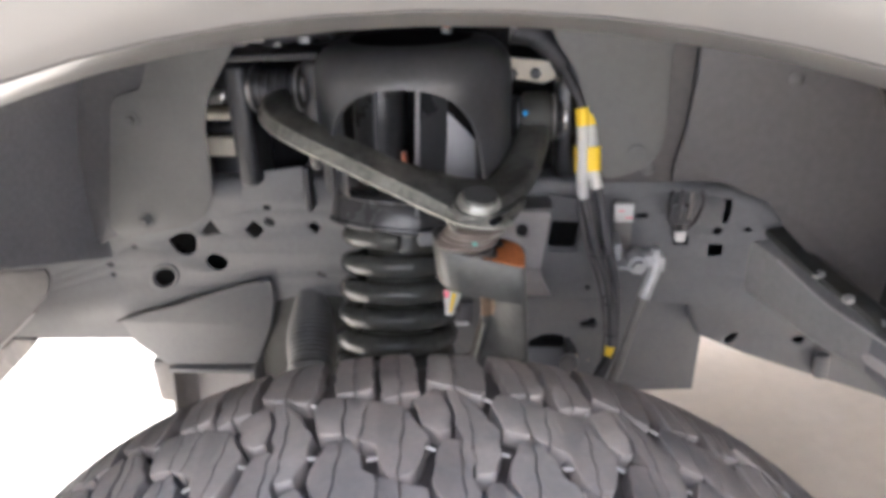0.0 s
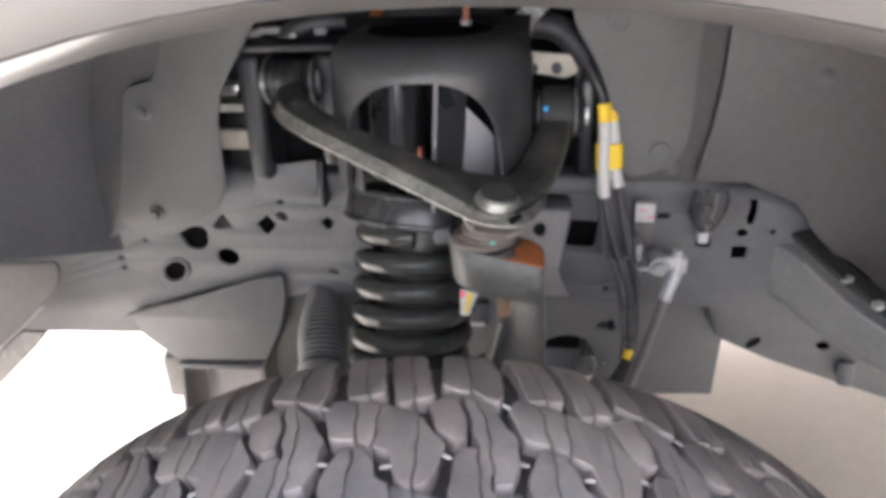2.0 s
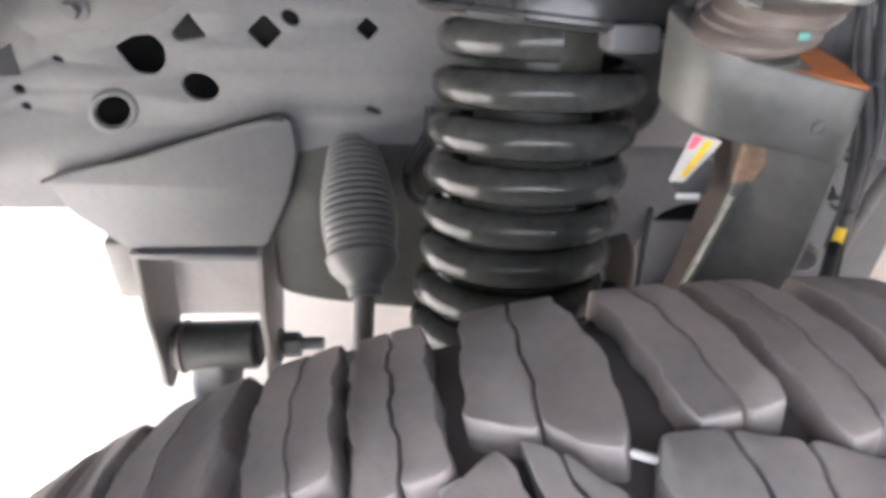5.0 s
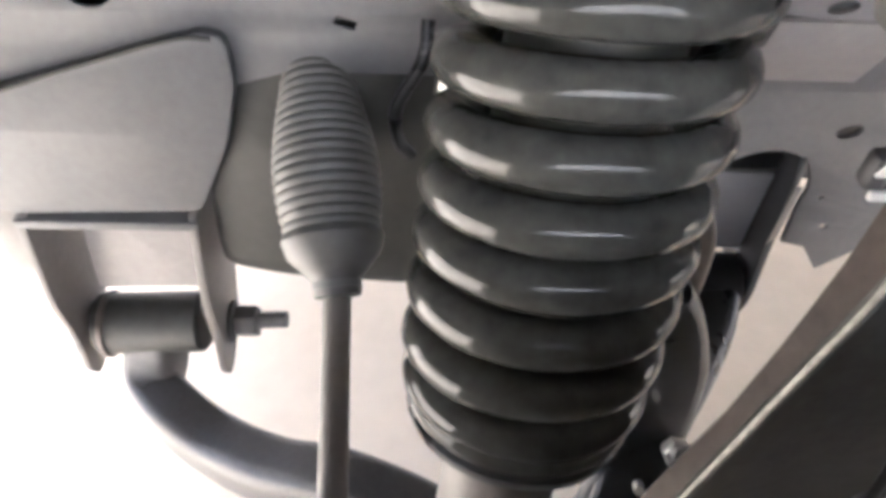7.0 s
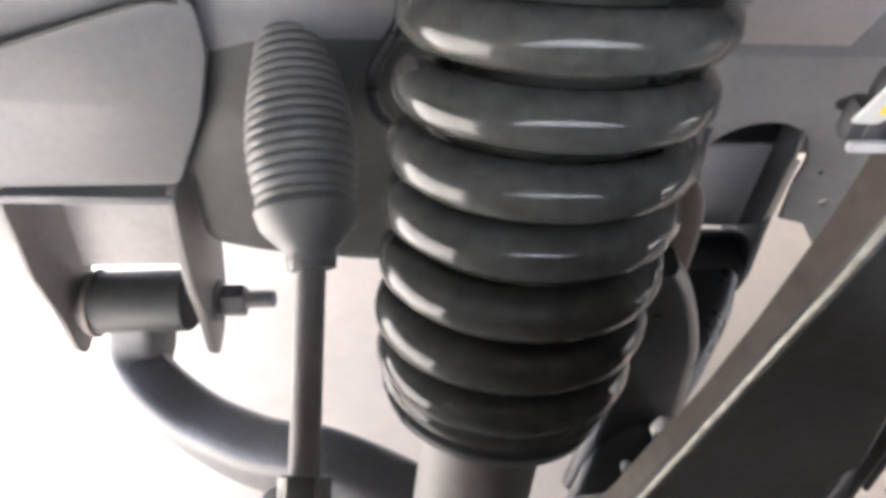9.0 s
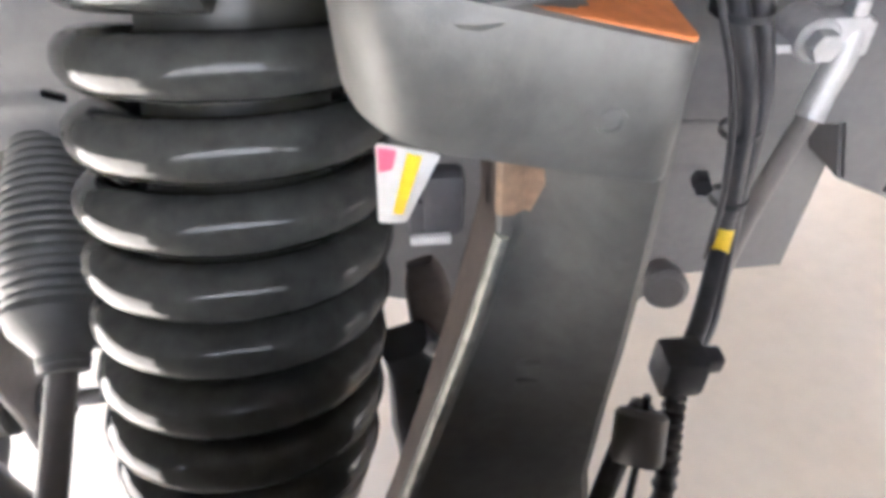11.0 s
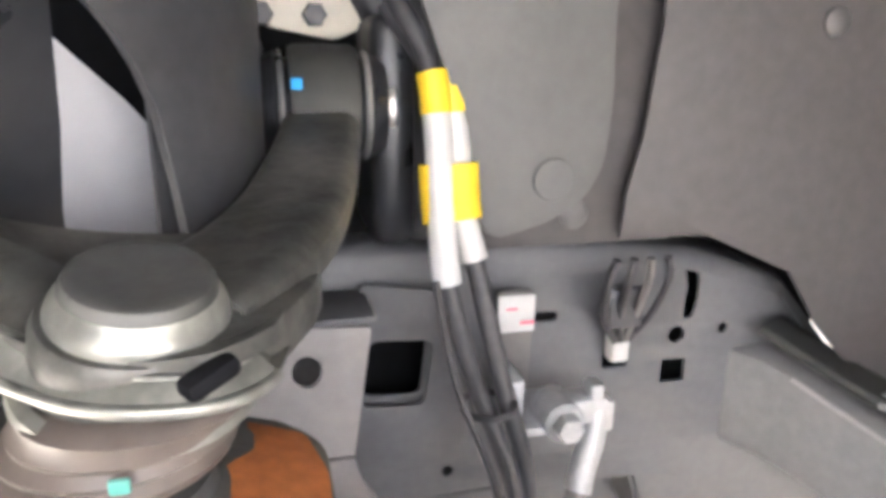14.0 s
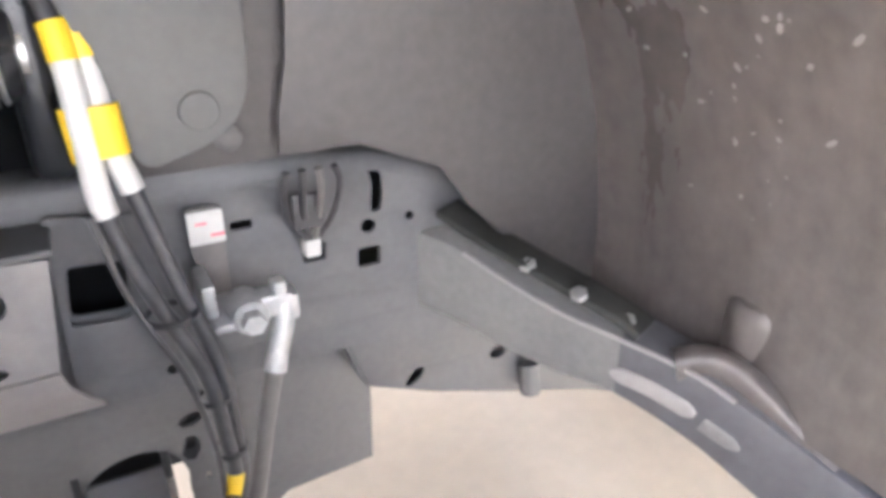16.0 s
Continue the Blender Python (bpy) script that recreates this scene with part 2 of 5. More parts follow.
M_KNUCKLE = material("cast_knuckle", (0.09, 0.09, 0.083), 0.48, metal=0.2, vary=0.2, scale=14, fine=140, bump=0.45, depth=0.001, dust=(0.3, 0.29, 0.26), dust_amount=0.2)
M_RUST = material("surface_rust", (0.42, 0.14, 0.035), 0.75, vary=0.3, scale=30, fine=200, bump=0.4)
M_FLANK = material("brown_casting", (0.075, 0.062, 0.053), 0.6, vary=0.35, scale=25, fine=150, bump=0.4, dust=(0.13, 0.1, 0.08), dust_amount=0.4)
M_STAIN = material("brown_stain", (0.20, 0.135, 0.085), 0.7, vary=0.35, scale=60, fine=200, bump=0.3)
M_TAN = material("tan_boot", (0.11, 0.092, 0.078), 0.45, vary=0.25, scale=25, fine=120)
M_STEEL = material("zinc_steel", (0.5, 0.5, 0.49), 0.35, metal=0.8, vary=0.2, scale=30, fine=160)
M_SILVER = material("cast_silver", (0.4, 0.4, 0.4), 0.45, metal=0.3, vary=0.2, scale=40, fine=180, bump=0.4)
M_RUBBER = material("rubber_hose", (0.04, 0.04, 0.042), 0.42, vary=0.25, scale=30, fine=200, bump=0.2, dust=(0.14, 0.13, 0.13), dust_amount=0.35, dust_scale=30)
M_BOOT = material("boot_rubber", (0.09, 0.09, 0.087), 0.5, vary=0.15, scale=20, fine=140, bump=0.1)
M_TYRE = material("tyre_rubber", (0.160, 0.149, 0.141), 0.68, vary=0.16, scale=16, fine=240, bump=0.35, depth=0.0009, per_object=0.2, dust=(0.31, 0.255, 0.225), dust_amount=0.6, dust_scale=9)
# The blocks' rubber made darker, groove shade put into the colour; dust in patches.
M_GROOVE = material("tyre_groove_shade", (0.05, 0.045, 0.042), 0.8, vary=0.2, scale=12, fine=150, bump=0.3, dust=(0.11, 0.09, 0.08), dust_amount=0.35)
M_NIB = material("sunlit_dusty_rubber", (0.42, 0.40, 0.38), 0.6, vary=0.1, scale=30)
M_PAINT = material("grey_paint", (0.062, 0.06, 0.0565), 0.35, vary=0.03, scale=3, fine=60, bump=0.0, coat=0.5, rough_vary=0.03)
M_WHITE = material("white_plastic", (0.55, 0.545, 0.53), 0.45, vary=0.06, scale=40, fine=150)
M_YELLOW = material("yellow_tape", (0.8, 0.56, 0.01), 0.5, vary=0.08, scale=40, fine=150)
M_PINK = material("pink_mark", (0.8, 0.12, 0.2), 0.5, vary=0.1)
M_TEAL = material("teal_mark", (0.12, 0.36, 0.3), 0.5, vary=0.1)
M_BLUE = material("blue_mark", (0.03, 0.3, 0.7), 0.5, vary=0.1)
M_CREAM = material("cream_plastic", (0.62, 0.58, 0.48), 0.5, vary=0.12, scale=25, fine=90)
M_COPPER = material("copper_stud", (0.55, 0.22, 0.14), 0.4, metal=0.6, vary=0.2)
M_RIM = material("wheel_alloy", (0.05, 0.05, 0.052), 0.35, metal=0.5, vary=0.1)
# Grey lightened to show panels as if light fell on them.
M_GREYPANEL = material("lit_grey_panel", (0.27, 0.27, 0.285), 0.5, vary=0.06, scale=12, fine=120)
M_FLOOR = material("concrete_floor", (0.52, 0.44, 0.33), 0.75, spec=0.2, vary=0.08, scale=1.3, fine=30, bump=0.1, dust=(0.58, 0.5, 0.385), dust_amount=0.4, dust_scale=2)
M_WALL = material("white_render", (0.78, 0.75, 0.7), 0.8, vary=0.06, scale=0.8, fine=25, bump=0.3, depth=0.004)
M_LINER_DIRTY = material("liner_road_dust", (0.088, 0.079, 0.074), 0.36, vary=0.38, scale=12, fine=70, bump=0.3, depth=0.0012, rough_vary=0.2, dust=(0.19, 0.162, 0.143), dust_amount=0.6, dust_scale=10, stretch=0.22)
# Pale grey, first mixed to put floor bounce on the bracket's back plate.
M_PRIMER = material("pale_grey_coat", (0.3, 0.285, 0.28), 0.55, vary=0.1, scale=14, fine=140, dust=(0.36, 0.33, 0.3), dust_amount=0.3)
M_GEAR = material("gear_casting", (0.032, 0.033, 0.029), 0.6, vary=0.25, scale=14, fine=120, bump=0.3, dust=(0.075, 0.072, 0.063), dust_amount=0.3)
M_WATER = material("water_specks", (0.3, 0.29, 0.27), 0.06, vary=0.05, bump=0.0, rough_vary=0.02)
M_SLOT = material("worn_lavender_steel", (0.125, 0.123, 0.131), 0.45, metal=0.2, vary=0.12, scale=30, fine=140)
# Pale strips for ridges, wear and highlight in one colour.
M_LIT_RIDGE = material("worn_lit_ridge", (0.17, 0.17, 0.15), 0.42, metal=0.4, vary=0.45, scale=40, fine=160, bump=0.4)
M_TOWER = material("tower_coat", (0.042, 0.043, 0.045), 0.4, vary=0.25, scale=10, fine=150, bump=0.1, dust=(0.09, 0.088, 0.085), dust_amount=0.3)
# Shaded copy of the liner plastic, darkened for the rear of the well.
M_LINER_REAR = material("liner_shaded_rear", (0.058, 0.054, 0.052), 0.5, vary=0.22, scale=4, fine=120, bump=0.2, dust=(0.075, 0.07, 0.068), dust_amount=0.3, dust_scale=4)


M_CAP = material("seat_coat", (0.034, 0.034, 0.035), 0.26, vary=0.2, scale=8, fine=160, bump=0.05, rough_vary=0.05, dust=(0.09, 0.088, 0.082), dust_amount=0.25, dust_scale=6)
# Shaded and lit copies of the liner plastic: dark front wall, bright front drum.
M_LINER_WALL = material("liner_shaded_wall", (0.066, 0.065, 0.066), 0.5, vary=0.22, scale=4, fine=160, bump=0.22, dust=(0.1, 0.095, 0.092), dust_amount=0.35, dust_scale=5)
M_LINER_FRONT = material("liner_lit_front", (0.17, 0.168, 0.172), 0.5, vary=0.2, scale=4, fine=200, bump=0.25, dust=(0.15, 0.14, 0.135), dust_amount=0.35, dust_scale=5)
M_MOUNT = material("mount_coat", (0.195, 0.193, 0.19), 0.46, vary=0.15, scale=8, fine=150, bump=0.15, dust=(0.24, 0.23, 0.22), dust_amount=0.3)

# ---- setting: ground and the shell of the car round the wheel well ----
g = bmesh.new()
bmesh.ops.create_grid(g, x_segments=2, y_segments=2, size=400, matrix=Matrix.Translation((0, 0, -0.067)))
setting("ground", g, M_FLOOR, "pale beige concrete floor in large cast slabs", "floor")
for i, (x, y, w, d) in enumerate(((1.55, 1.5, 0.008, 12), (-2.6, 1.5, 0.008, 12), (0, 3.4, 12, 0.008))):
    setting("floor_joint", box(x, y, -0.0665, w, d, 0.005, 0), M_FRAME_WARM, "narrow straight joint between concrete floor slabs", "floor joint")


# Unseen wall, added so that its sunlit face throws fill light into the well.
setting("bounce_wall", box(0, -2.8, 2.4, 20, 0.25, 4.93, 0.01), M_WALL, "plain white rendered wall, added out of view to bounce sunlight", "wall")
# Added wall: its shadow takes the sun off the floor beyond the car.
setting("shade_wall", box(3.1, 3.55, 2.7, 10.5, 0.2, 5.53, 0.01), M_WALL, "plain white rendered wall, added to keep sun off the far floor", "wall")

ARCH_X, ARCH_Z, ARCH_R = 0.0594, 0.743, 0.4986


def arc(profile, a0, a1, n=48):
    """Turns a profile of (r, y) about the wheel arch's own axis."""
    rows = []
    for r, y in profile:
        rows.append([Vector((ARCH_X + r * math.cos(radians(a0 + (a1 - a0) * i / n)), y, ARCH_Z + r * math.sin(radians(a0 + (a1 - a0) * i / n)))) for i in range(n + 1)])
    return rows


fender = thing("front_fender", (0.045, 0.27, 1.22), "pale grey painted front fender over the wheel opening", "fender")
R = ARCH_R
flare = [(R + 0.012, 0.345), (R + 0.002, 0.335), (R, 0.318), (R + 0.006, 0.303), (R + 0.02, 0.292), (R + 0.05, 0.283), (R + 0.1, 0.275), (R + 0.2, 0.27), (R + 0.34, 0.268)]
part("panel", sheet(arc(flare[3:], -25, 205, 72), 0.003), M_PAINT, fender)
part("rolled_lip", sheet(arc(flare[:4], -25, 205, 72), 0.003), M_PAINT, fender)
# plain closing parts of the car's shell
shell = thing("car_body_shell", (0.4, 1.25, 1.4), "plain grey painted shell of the parked car above the wheel", "car body")
part("hood", box(0.0, 1.25, 1.585, 2.0, 1.96, 0.03, 0.01), M_PAINT, shell)
part("far_side", box(0.0, 2.22, 1.08, 2.0, 0.03, 0.98, 0.01), M_PAINT, shell)
# unseen sill, added to stop sun reaching the floor on the right
part("sun_block_sill", box(2.2, 2.2, 0.8, 2.4, 0.06, 0.6, 0.02), M_PAINT, shell)
part("near_side_front", box(-0.88, 0.285, 1.1, 0.3, 0.03, 0.95, 0.01), M_PAINT, shell)
part("near_side_rear", box(1.6, 0.285, 1.1, 1.55, 0.03, 1.0, 0.01), M_PAINT, shell)
part("nose", box(-1.0, 1.25, 1.1, 0.06, 1.9, 0.9, 0.02), M_PAINT, shell)
part("cab_floor", box(2.3, 1.25, 0.98, 2.4, 1.9, 0.06, 0.02), M_LINER, shell)
part("firewall", box(0.98, 1.25, 1.1, 0.04, 1.9, 0.9, 0.01), M_LINER, shell)
# near-black block in place of the darkness of the engine bay
part("engine_cover", box(0.0, 1.62, 1.1, 1.5, 0.8, 0.75, 0.05), M_DARK, shell)

# wheel well liner: roof drum, inner walls
liner = thing("wheel_well_liner", (0.045, 0.65, 1.2), "black moulded plastic wheel well liner with dusty patches", "wheel liner")
hoop = [(-0.515, 0.80), (-0.512, 0.95), (-0.49, 1.075), (-0.43, 1.18), (-0.33, 1.235), (-0.2, 1.258), (0.1, 1.262), (0.3, 1.245), (0.42, 1.20), (0.52, 1.11), (0.58, 0.99), (0.605, 0.86), (0.605, 0.76)]
line = glide([(x, 0, z) for x, z in hoop], 5)
rows = []
for y, k in ((0.345, 0.985), (0.40, 1.0), (0.6, 1.005), (0.8, 1.0), (0.91, 0.985), (0.985, 0.965)):
    rows.append([Vector((ARCH_X + (p.x - ARCH_X) * k, y, 0.8 + (p.z - 0.8) * k)) for p in line])
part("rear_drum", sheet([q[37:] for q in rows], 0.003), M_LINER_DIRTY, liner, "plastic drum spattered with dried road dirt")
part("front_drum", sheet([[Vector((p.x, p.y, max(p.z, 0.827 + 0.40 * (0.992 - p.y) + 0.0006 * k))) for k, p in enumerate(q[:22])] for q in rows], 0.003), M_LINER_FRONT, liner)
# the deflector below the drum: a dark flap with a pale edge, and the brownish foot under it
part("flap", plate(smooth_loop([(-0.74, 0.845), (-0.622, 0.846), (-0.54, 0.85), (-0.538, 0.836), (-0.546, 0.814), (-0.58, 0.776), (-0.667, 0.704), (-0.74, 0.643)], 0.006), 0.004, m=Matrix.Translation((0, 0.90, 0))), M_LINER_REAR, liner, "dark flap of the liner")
part("flap_edge", tube([(-0.574, 0.896, 0.782), (-0.60, 0.896, 0.7595), (-0.667, 0.896, 0.704), (-0.74, 0.896, 0.643)], 0.0018, 8), M_PRIMER, liner, "pale edge of the flap")
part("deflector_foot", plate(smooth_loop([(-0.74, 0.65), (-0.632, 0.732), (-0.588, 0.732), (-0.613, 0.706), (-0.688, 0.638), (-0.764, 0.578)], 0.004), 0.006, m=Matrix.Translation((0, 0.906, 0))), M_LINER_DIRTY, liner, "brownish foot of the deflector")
part("roof", sheet([q[21:38] for q in rows[:4]], 0.003), M_LINER, liner)
zb = [(0.30, 0.958), (0.36, 0.957), (0.426, 0.928), (0.453, 0.89), (0.527, 0.815), (0.592, 0.765), (0.70, 0.70), (0.86, 0.60)]
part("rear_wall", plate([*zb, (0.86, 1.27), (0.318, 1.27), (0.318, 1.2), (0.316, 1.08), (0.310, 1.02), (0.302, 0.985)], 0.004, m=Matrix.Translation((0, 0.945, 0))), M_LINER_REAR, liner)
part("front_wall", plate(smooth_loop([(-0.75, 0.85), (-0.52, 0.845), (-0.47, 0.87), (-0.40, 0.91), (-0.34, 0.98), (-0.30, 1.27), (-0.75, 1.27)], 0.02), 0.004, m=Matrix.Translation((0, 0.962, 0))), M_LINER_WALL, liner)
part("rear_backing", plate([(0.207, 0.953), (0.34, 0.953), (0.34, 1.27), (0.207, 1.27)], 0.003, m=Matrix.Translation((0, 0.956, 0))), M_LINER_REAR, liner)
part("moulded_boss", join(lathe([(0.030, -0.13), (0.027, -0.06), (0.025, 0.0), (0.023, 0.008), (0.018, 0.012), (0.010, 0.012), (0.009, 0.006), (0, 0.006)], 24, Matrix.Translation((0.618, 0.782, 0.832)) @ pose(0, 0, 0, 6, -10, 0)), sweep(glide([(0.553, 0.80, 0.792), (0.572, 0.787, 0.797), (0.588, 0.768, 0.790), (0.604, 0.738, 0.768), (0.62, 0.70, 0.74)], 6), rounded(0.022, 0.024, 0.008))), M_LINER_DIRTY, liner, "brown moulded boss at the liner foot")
rng = random.Random(5)
specks = bmesh.new()
for k in range(130):
    y, z = rng.gauss(0.79, 0.045), rng.gauss(1.02, 0.05)
    i = min(range(37, len(rows[3])), key=lambda q: abs(rows[3][q].z - z))
    p, q = rows[3][i], rows[3][i - 1]
    p = p.lerp(q, rng.random())
    nrm = Vector((-(p - q).z, 0, (p - q).x)).normalized()
    nrm = nrm if nrm.x < 0 else -nrm
    r = 0.0006 + 0.0022 * rng.random() ** 2.5
    k_y = float(np.interp(y, (0.6, 0.8, 0.91, 0.985), (1.005, 1.0, 0.985, 0.965)))
    foot = Vector((ARCH_X + (p.x - ARCH_X) * k_y, y, 0.8 + (p.z - 0.8) * k_y)) + nrm * 0.0022
    lathe([(r, -0.003), (r, 0), (r * 0.8, r * 0.35), (0, r * 0.55)], 8, along(foot, foot + nrm) @ Matrix.Rotation(rng.uniform(0, 3), 4, "Z") @ Matrix.Diagonal((1, rng.uniform(0.6, 2.4), 1, 1)), bm=specks)
tagged(part("water_specks", specks, M_WATER, liner), "small shiny water specks on the liner", kind="stuff")

for x, z in ((0.268, 0.975), (0.43, 1.085), (0.575, 1.02), (0.60, 0.87)):
    part("push_rivet", lathe([(0.009, 0), (0.009, 0.002), (0.006, 0.004), (0, 0.0045)], 16, along((x, 0.945, z), (x, 0.9, z))), M_LINER, liner, "small dark push rivet")

# pale inner body panels behind the suspension tower
left = thing("front_inner_panel", (-0.31, 0.95, 0.9), "smooth mid-grey inner body panel with two bolts", "body panel")
part("sheet", plate(smooth_loop([(-0.463, 0.892), (-0.446, 0.875), (-0.393, 0.885), (-0.347, 0.894), (-0.319, 0.911), (-0.306, 0.94), (-0.303, 0.958), (-0.300, 1.03), (-0.29, 1.07), (-0.262, 1.112), (-0.235, 1.15), (-0.20, 1.27), (-0.345, 1.27), (-0.357, 1.125), (-0.375, 1.083), (-0.411, 1.075), (-0.421, 1.062), (-0.442, 0.977)], 0.012), 0.004, m=Matrix.Translation((0, 0.948, 0))), M_PANEL, left)
for x, z in ((-0.396, 1.045), (-0.408, 0.902)):
    part("bolt", join(lathe([(0.012, 0), (0.012, 0.002), (0.009, 0.003)], 20, along((x, 0.948, z), (x, 0.9, z))), hexnut((x, 0.946, z), (x, 0.938, z), 0.007)), M_PANEL, left, "grey flanged bolt")
right = thing("rear_inner_panel", (0.22, 0.93, 1.0), "smooth mid-grey inner body panel beside the hose bundle", "body panel")
part("sheet", plate(smooth_loop([(0.11, 1.27), (0.284, 1.27), (0.284, 1.20), (0.284, 1.08), (0.286, 1.04), (0.283, 1.004), (0.273, 0.985), (0.252, 0.972), (0.214, 0.962), (0.203, 0.99), (0.19, 1.05), (0.172, 1.10), (0.145, 1.14)], 0.014), 0.006, m=Matrix.Translation((0, 0.938, 0)), bevel=0.002), M_PANEL, right)
for x, z in ((0.2515, 0.997), (0.19, 1.15)):
    part("bolt", lathe([(0.0125, 0), (0.0125, 0.002), (0.0115, 0.003), (0.0, 0.0032)], 24, along((x, 0.938, z), (x, 0.9, z))), M_PANEL, right, "flat round panel plug")

# ---- frame rail ----
rail = thing("frame_rail", (0, 1.04, 0.66), "satin dark grey steel frame rail pierced with round and square holes", "frame rail")
face = [(-0.95, 0.66), (-0.70, 0.671), (-0.50, 0.675), (-0.30, 0.68), (-0.287, 0.728), (-0.262, 0.746), (-0.225, 0.757), (-0.10, 0.757), (0.05, 0.755), (0.075, 0.753), (0.25, 0.757), (0.36, 0.748), (0.378, 0.698), (0.454, 0.664), (0.556, 0.628), (0.66, 0.592), (0.8, 0.53), (0.95, 0.46),
        (0.95, 0.60), (0.78, 0.68), (0.62, 0.775), (0.53, 0.83), (0.463, 0.905), (0.393, 0.928), (0.319, 0.94), (0.22, 0.944), (0.1, 0.945), (-0.25, 0.945), (-0.95, 0.93)]
holes = [smooth_loop([(-0.410, 0.850), (-0.392, 0.860), (-0.374, 0.862), (-0.366, 0.853), (-0.368, 0.834), (-0.380, 0.824), (-0.398, 0.827)], 0.005, 3),
         circle(-0.341, 0.813, 0.0165, 0.0135, -10), circle(-0.428, 0.787, 0.0185, 0.0135, 38), smooth_loop([(-0.357, 0.863), (-0.339, 0.882), (-0.326, 0.861), (-0.352, 0.856)], 0.003, 3),
         rect(-0.275, 0.866, 0.023, 0.021, 42), rect(-0.185, 0.870, 0.015, 0.015, 45), circle(-0.251, 0.879, 0.0085, 0.0065, -30), circle(-0.251, 0.901, 0.0055, 0.004), circle(-0.464, 0.838, 0.0045, 0.003, -20),
         rect(-0.183, 0.793, 0.015, 0.006, -18, 0.0025), circle(-0.509, 0.808, 0.0055, 0.0045), circle(-0.508, 0.791, 0.0045, 0.004),
         smooth_loop([(0.384, 0.920), (0.391, 0.920), (0.3985, 0.908), (0.3985, 0.892), (0.396, 0.878), (0.388, 0.877), (0.388, 0.892), (0.390, 0.902)], 0.003, 3), circle(0.384, 0.865, 0.0065), circle(0.4235, 0.867, 0.004), rect(0.384, 0.836, 0.0195, 0.018, 0, 0.002), rect(0.335, 0.851, 0.0195, 0.015, 0, 0.002),
         smooth_loop([(0.15, 0.841), (0.189, 0.839), (0.194, 0.881), (0.156, 0.884)], 0.007), rect(0.279, 0.888, 0.017, 0.007, 0, 0.0032), circle(0.4255, 0.692, 0.0125, 0.006, 40), circle(0.522, 0.690, 0.0095, 0.007, 0), circle(0.305, 0.808, 0.004), circle(0.21, 0.775, 0.004)]
part("outer_plate", plate(face, 0.004, holes, Matrix.Translation((0, 1.0, 0)), 0.001), M_FRAME, rail)
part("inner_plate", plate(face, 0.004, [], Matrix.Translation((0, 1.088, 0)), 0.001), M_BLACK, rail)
top_edge = [(-0.95, 0.93), (-0.25, 0.945), (0.1, 0.945), (0.22, 0.944), (0.319, 0.94), (0.393, 0.928), (0.463, 0.905), (0.53, 0.83), (0.62, 0.775), (0.78, 0.68), (0.95, 0.60)]
low_edge = [(-0.95, 0.66), (-0.70, 0.671), (-0.50, 0.675), (-0.30, 0.68), (-0.287, 0.728), (-0.262, 0.746), (-0.225, 0.757), (-0.10, 0.757), (0.05, 0.755), (0.075, 0.753), (0.25, 0.757), (0.36, 0.748), (0.378, 0.698), (0.454, 0.664), (0.556, 0.628), (0.66, 0.592), (0.8, 0.53), (0.95, 0.46)]
part("top_flange", sheet([[Vector((x, y, z + dz)) for x, z in top_edge] for y, dz in ((0.992, -0.012), (0.993, -0.004), (0.997, 0.001), (1.004, 0.003), (1.09, 0.003))], 0.003), M_FRAME, rail)
part("bottom_flange", sheet([[Vector((x, y, z)) for x, z in low_edge] for y in (1.0045, 1.088)], 0.003), M_FRAME, rail)
# the hole with a raised collar, and the overlapping lower plate with its shadow gap
part("collar", lathe([(0.0190, -0.002), (0.0205, 0.0012), (0.0235, 0.0016), (0.0265, 0.0004), (0.0275, -0.002)], 28, Matrix.Translation((-0.428, 0.9985, 0.787)) @ pose(0, 0, 0, 90) @ pose(0, 0, 0, 0, 0, 38) @ Matrix.Diagonal((1, 0.74, 1, 1)), close=False), M_FRAME, rail)
lower = [(-0.51, 0.715), (-0.274, 0.790), (-0.259, 0.786), (-0.257, 0.752), (-0.272, 0.70), (-0.302, 0.638), (-0.45, 0.632), (-0.498, 0.676)]
part("lower_plate", plate(smooth_loop(lower, 0.008), 0.01, m=Matrix.Translation((0, 0.99, 0)), bevel=0.002), M_FRAME, rail)
# dark bead drawn where the plate's edge casts a thin shadow
part("shadow_seam", sweep(glide([(-0.512, 0.986, 0.716), (-0.47, 0.985, 0.733), (-0.42, 0.985, 0.744), (-0.356, 0.985, 0.766), (-0.29, 0.985, 0.787), (-0.266, 0.985, 0.788)], 8), ring(0.0018, 8)), M_GEAR, rail)
arch = glide([(0.105, 0.578, 0), (0.112, 0.62, 0), (0.124, 0.643, 0), (0.140, 0.656, 0), (0.160, 0.662, 0), (0.182, 0.660, 0), (0.199, 0.648, 0), (0.209, 0.625, 0), (0.208, 0.60, 0), (0.211, 0.556, 0)], 3)
back = [(-0.03, 0.56), (0.05, 0.54), (0.108, 0.54), *[(q.x, q.y) for q in arch], (0.235, 0.55), (0.258, 0.52), (0.30, 0.556), (0.396, 0.561), (0.398, 0.672), (0.398, 0.745), (-0.03, 0.745)]

part("lower_web", plate(back, 0.005, [circle(0.219, 0.683, 0.011, 0.0065, 15), circle(0.226, 0.611, 0.0025), circle(0.243, 0.576, 0.004)], Matrix.Translation((0, 1.05, 0))), M_FRAME, rail, "set-back lower web with an arched opening")
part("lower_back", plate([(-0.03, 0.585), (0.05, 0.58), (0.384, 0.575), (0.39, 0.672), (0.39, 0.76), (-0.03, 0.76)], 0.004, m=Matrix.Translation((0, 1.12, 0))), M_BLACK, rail)
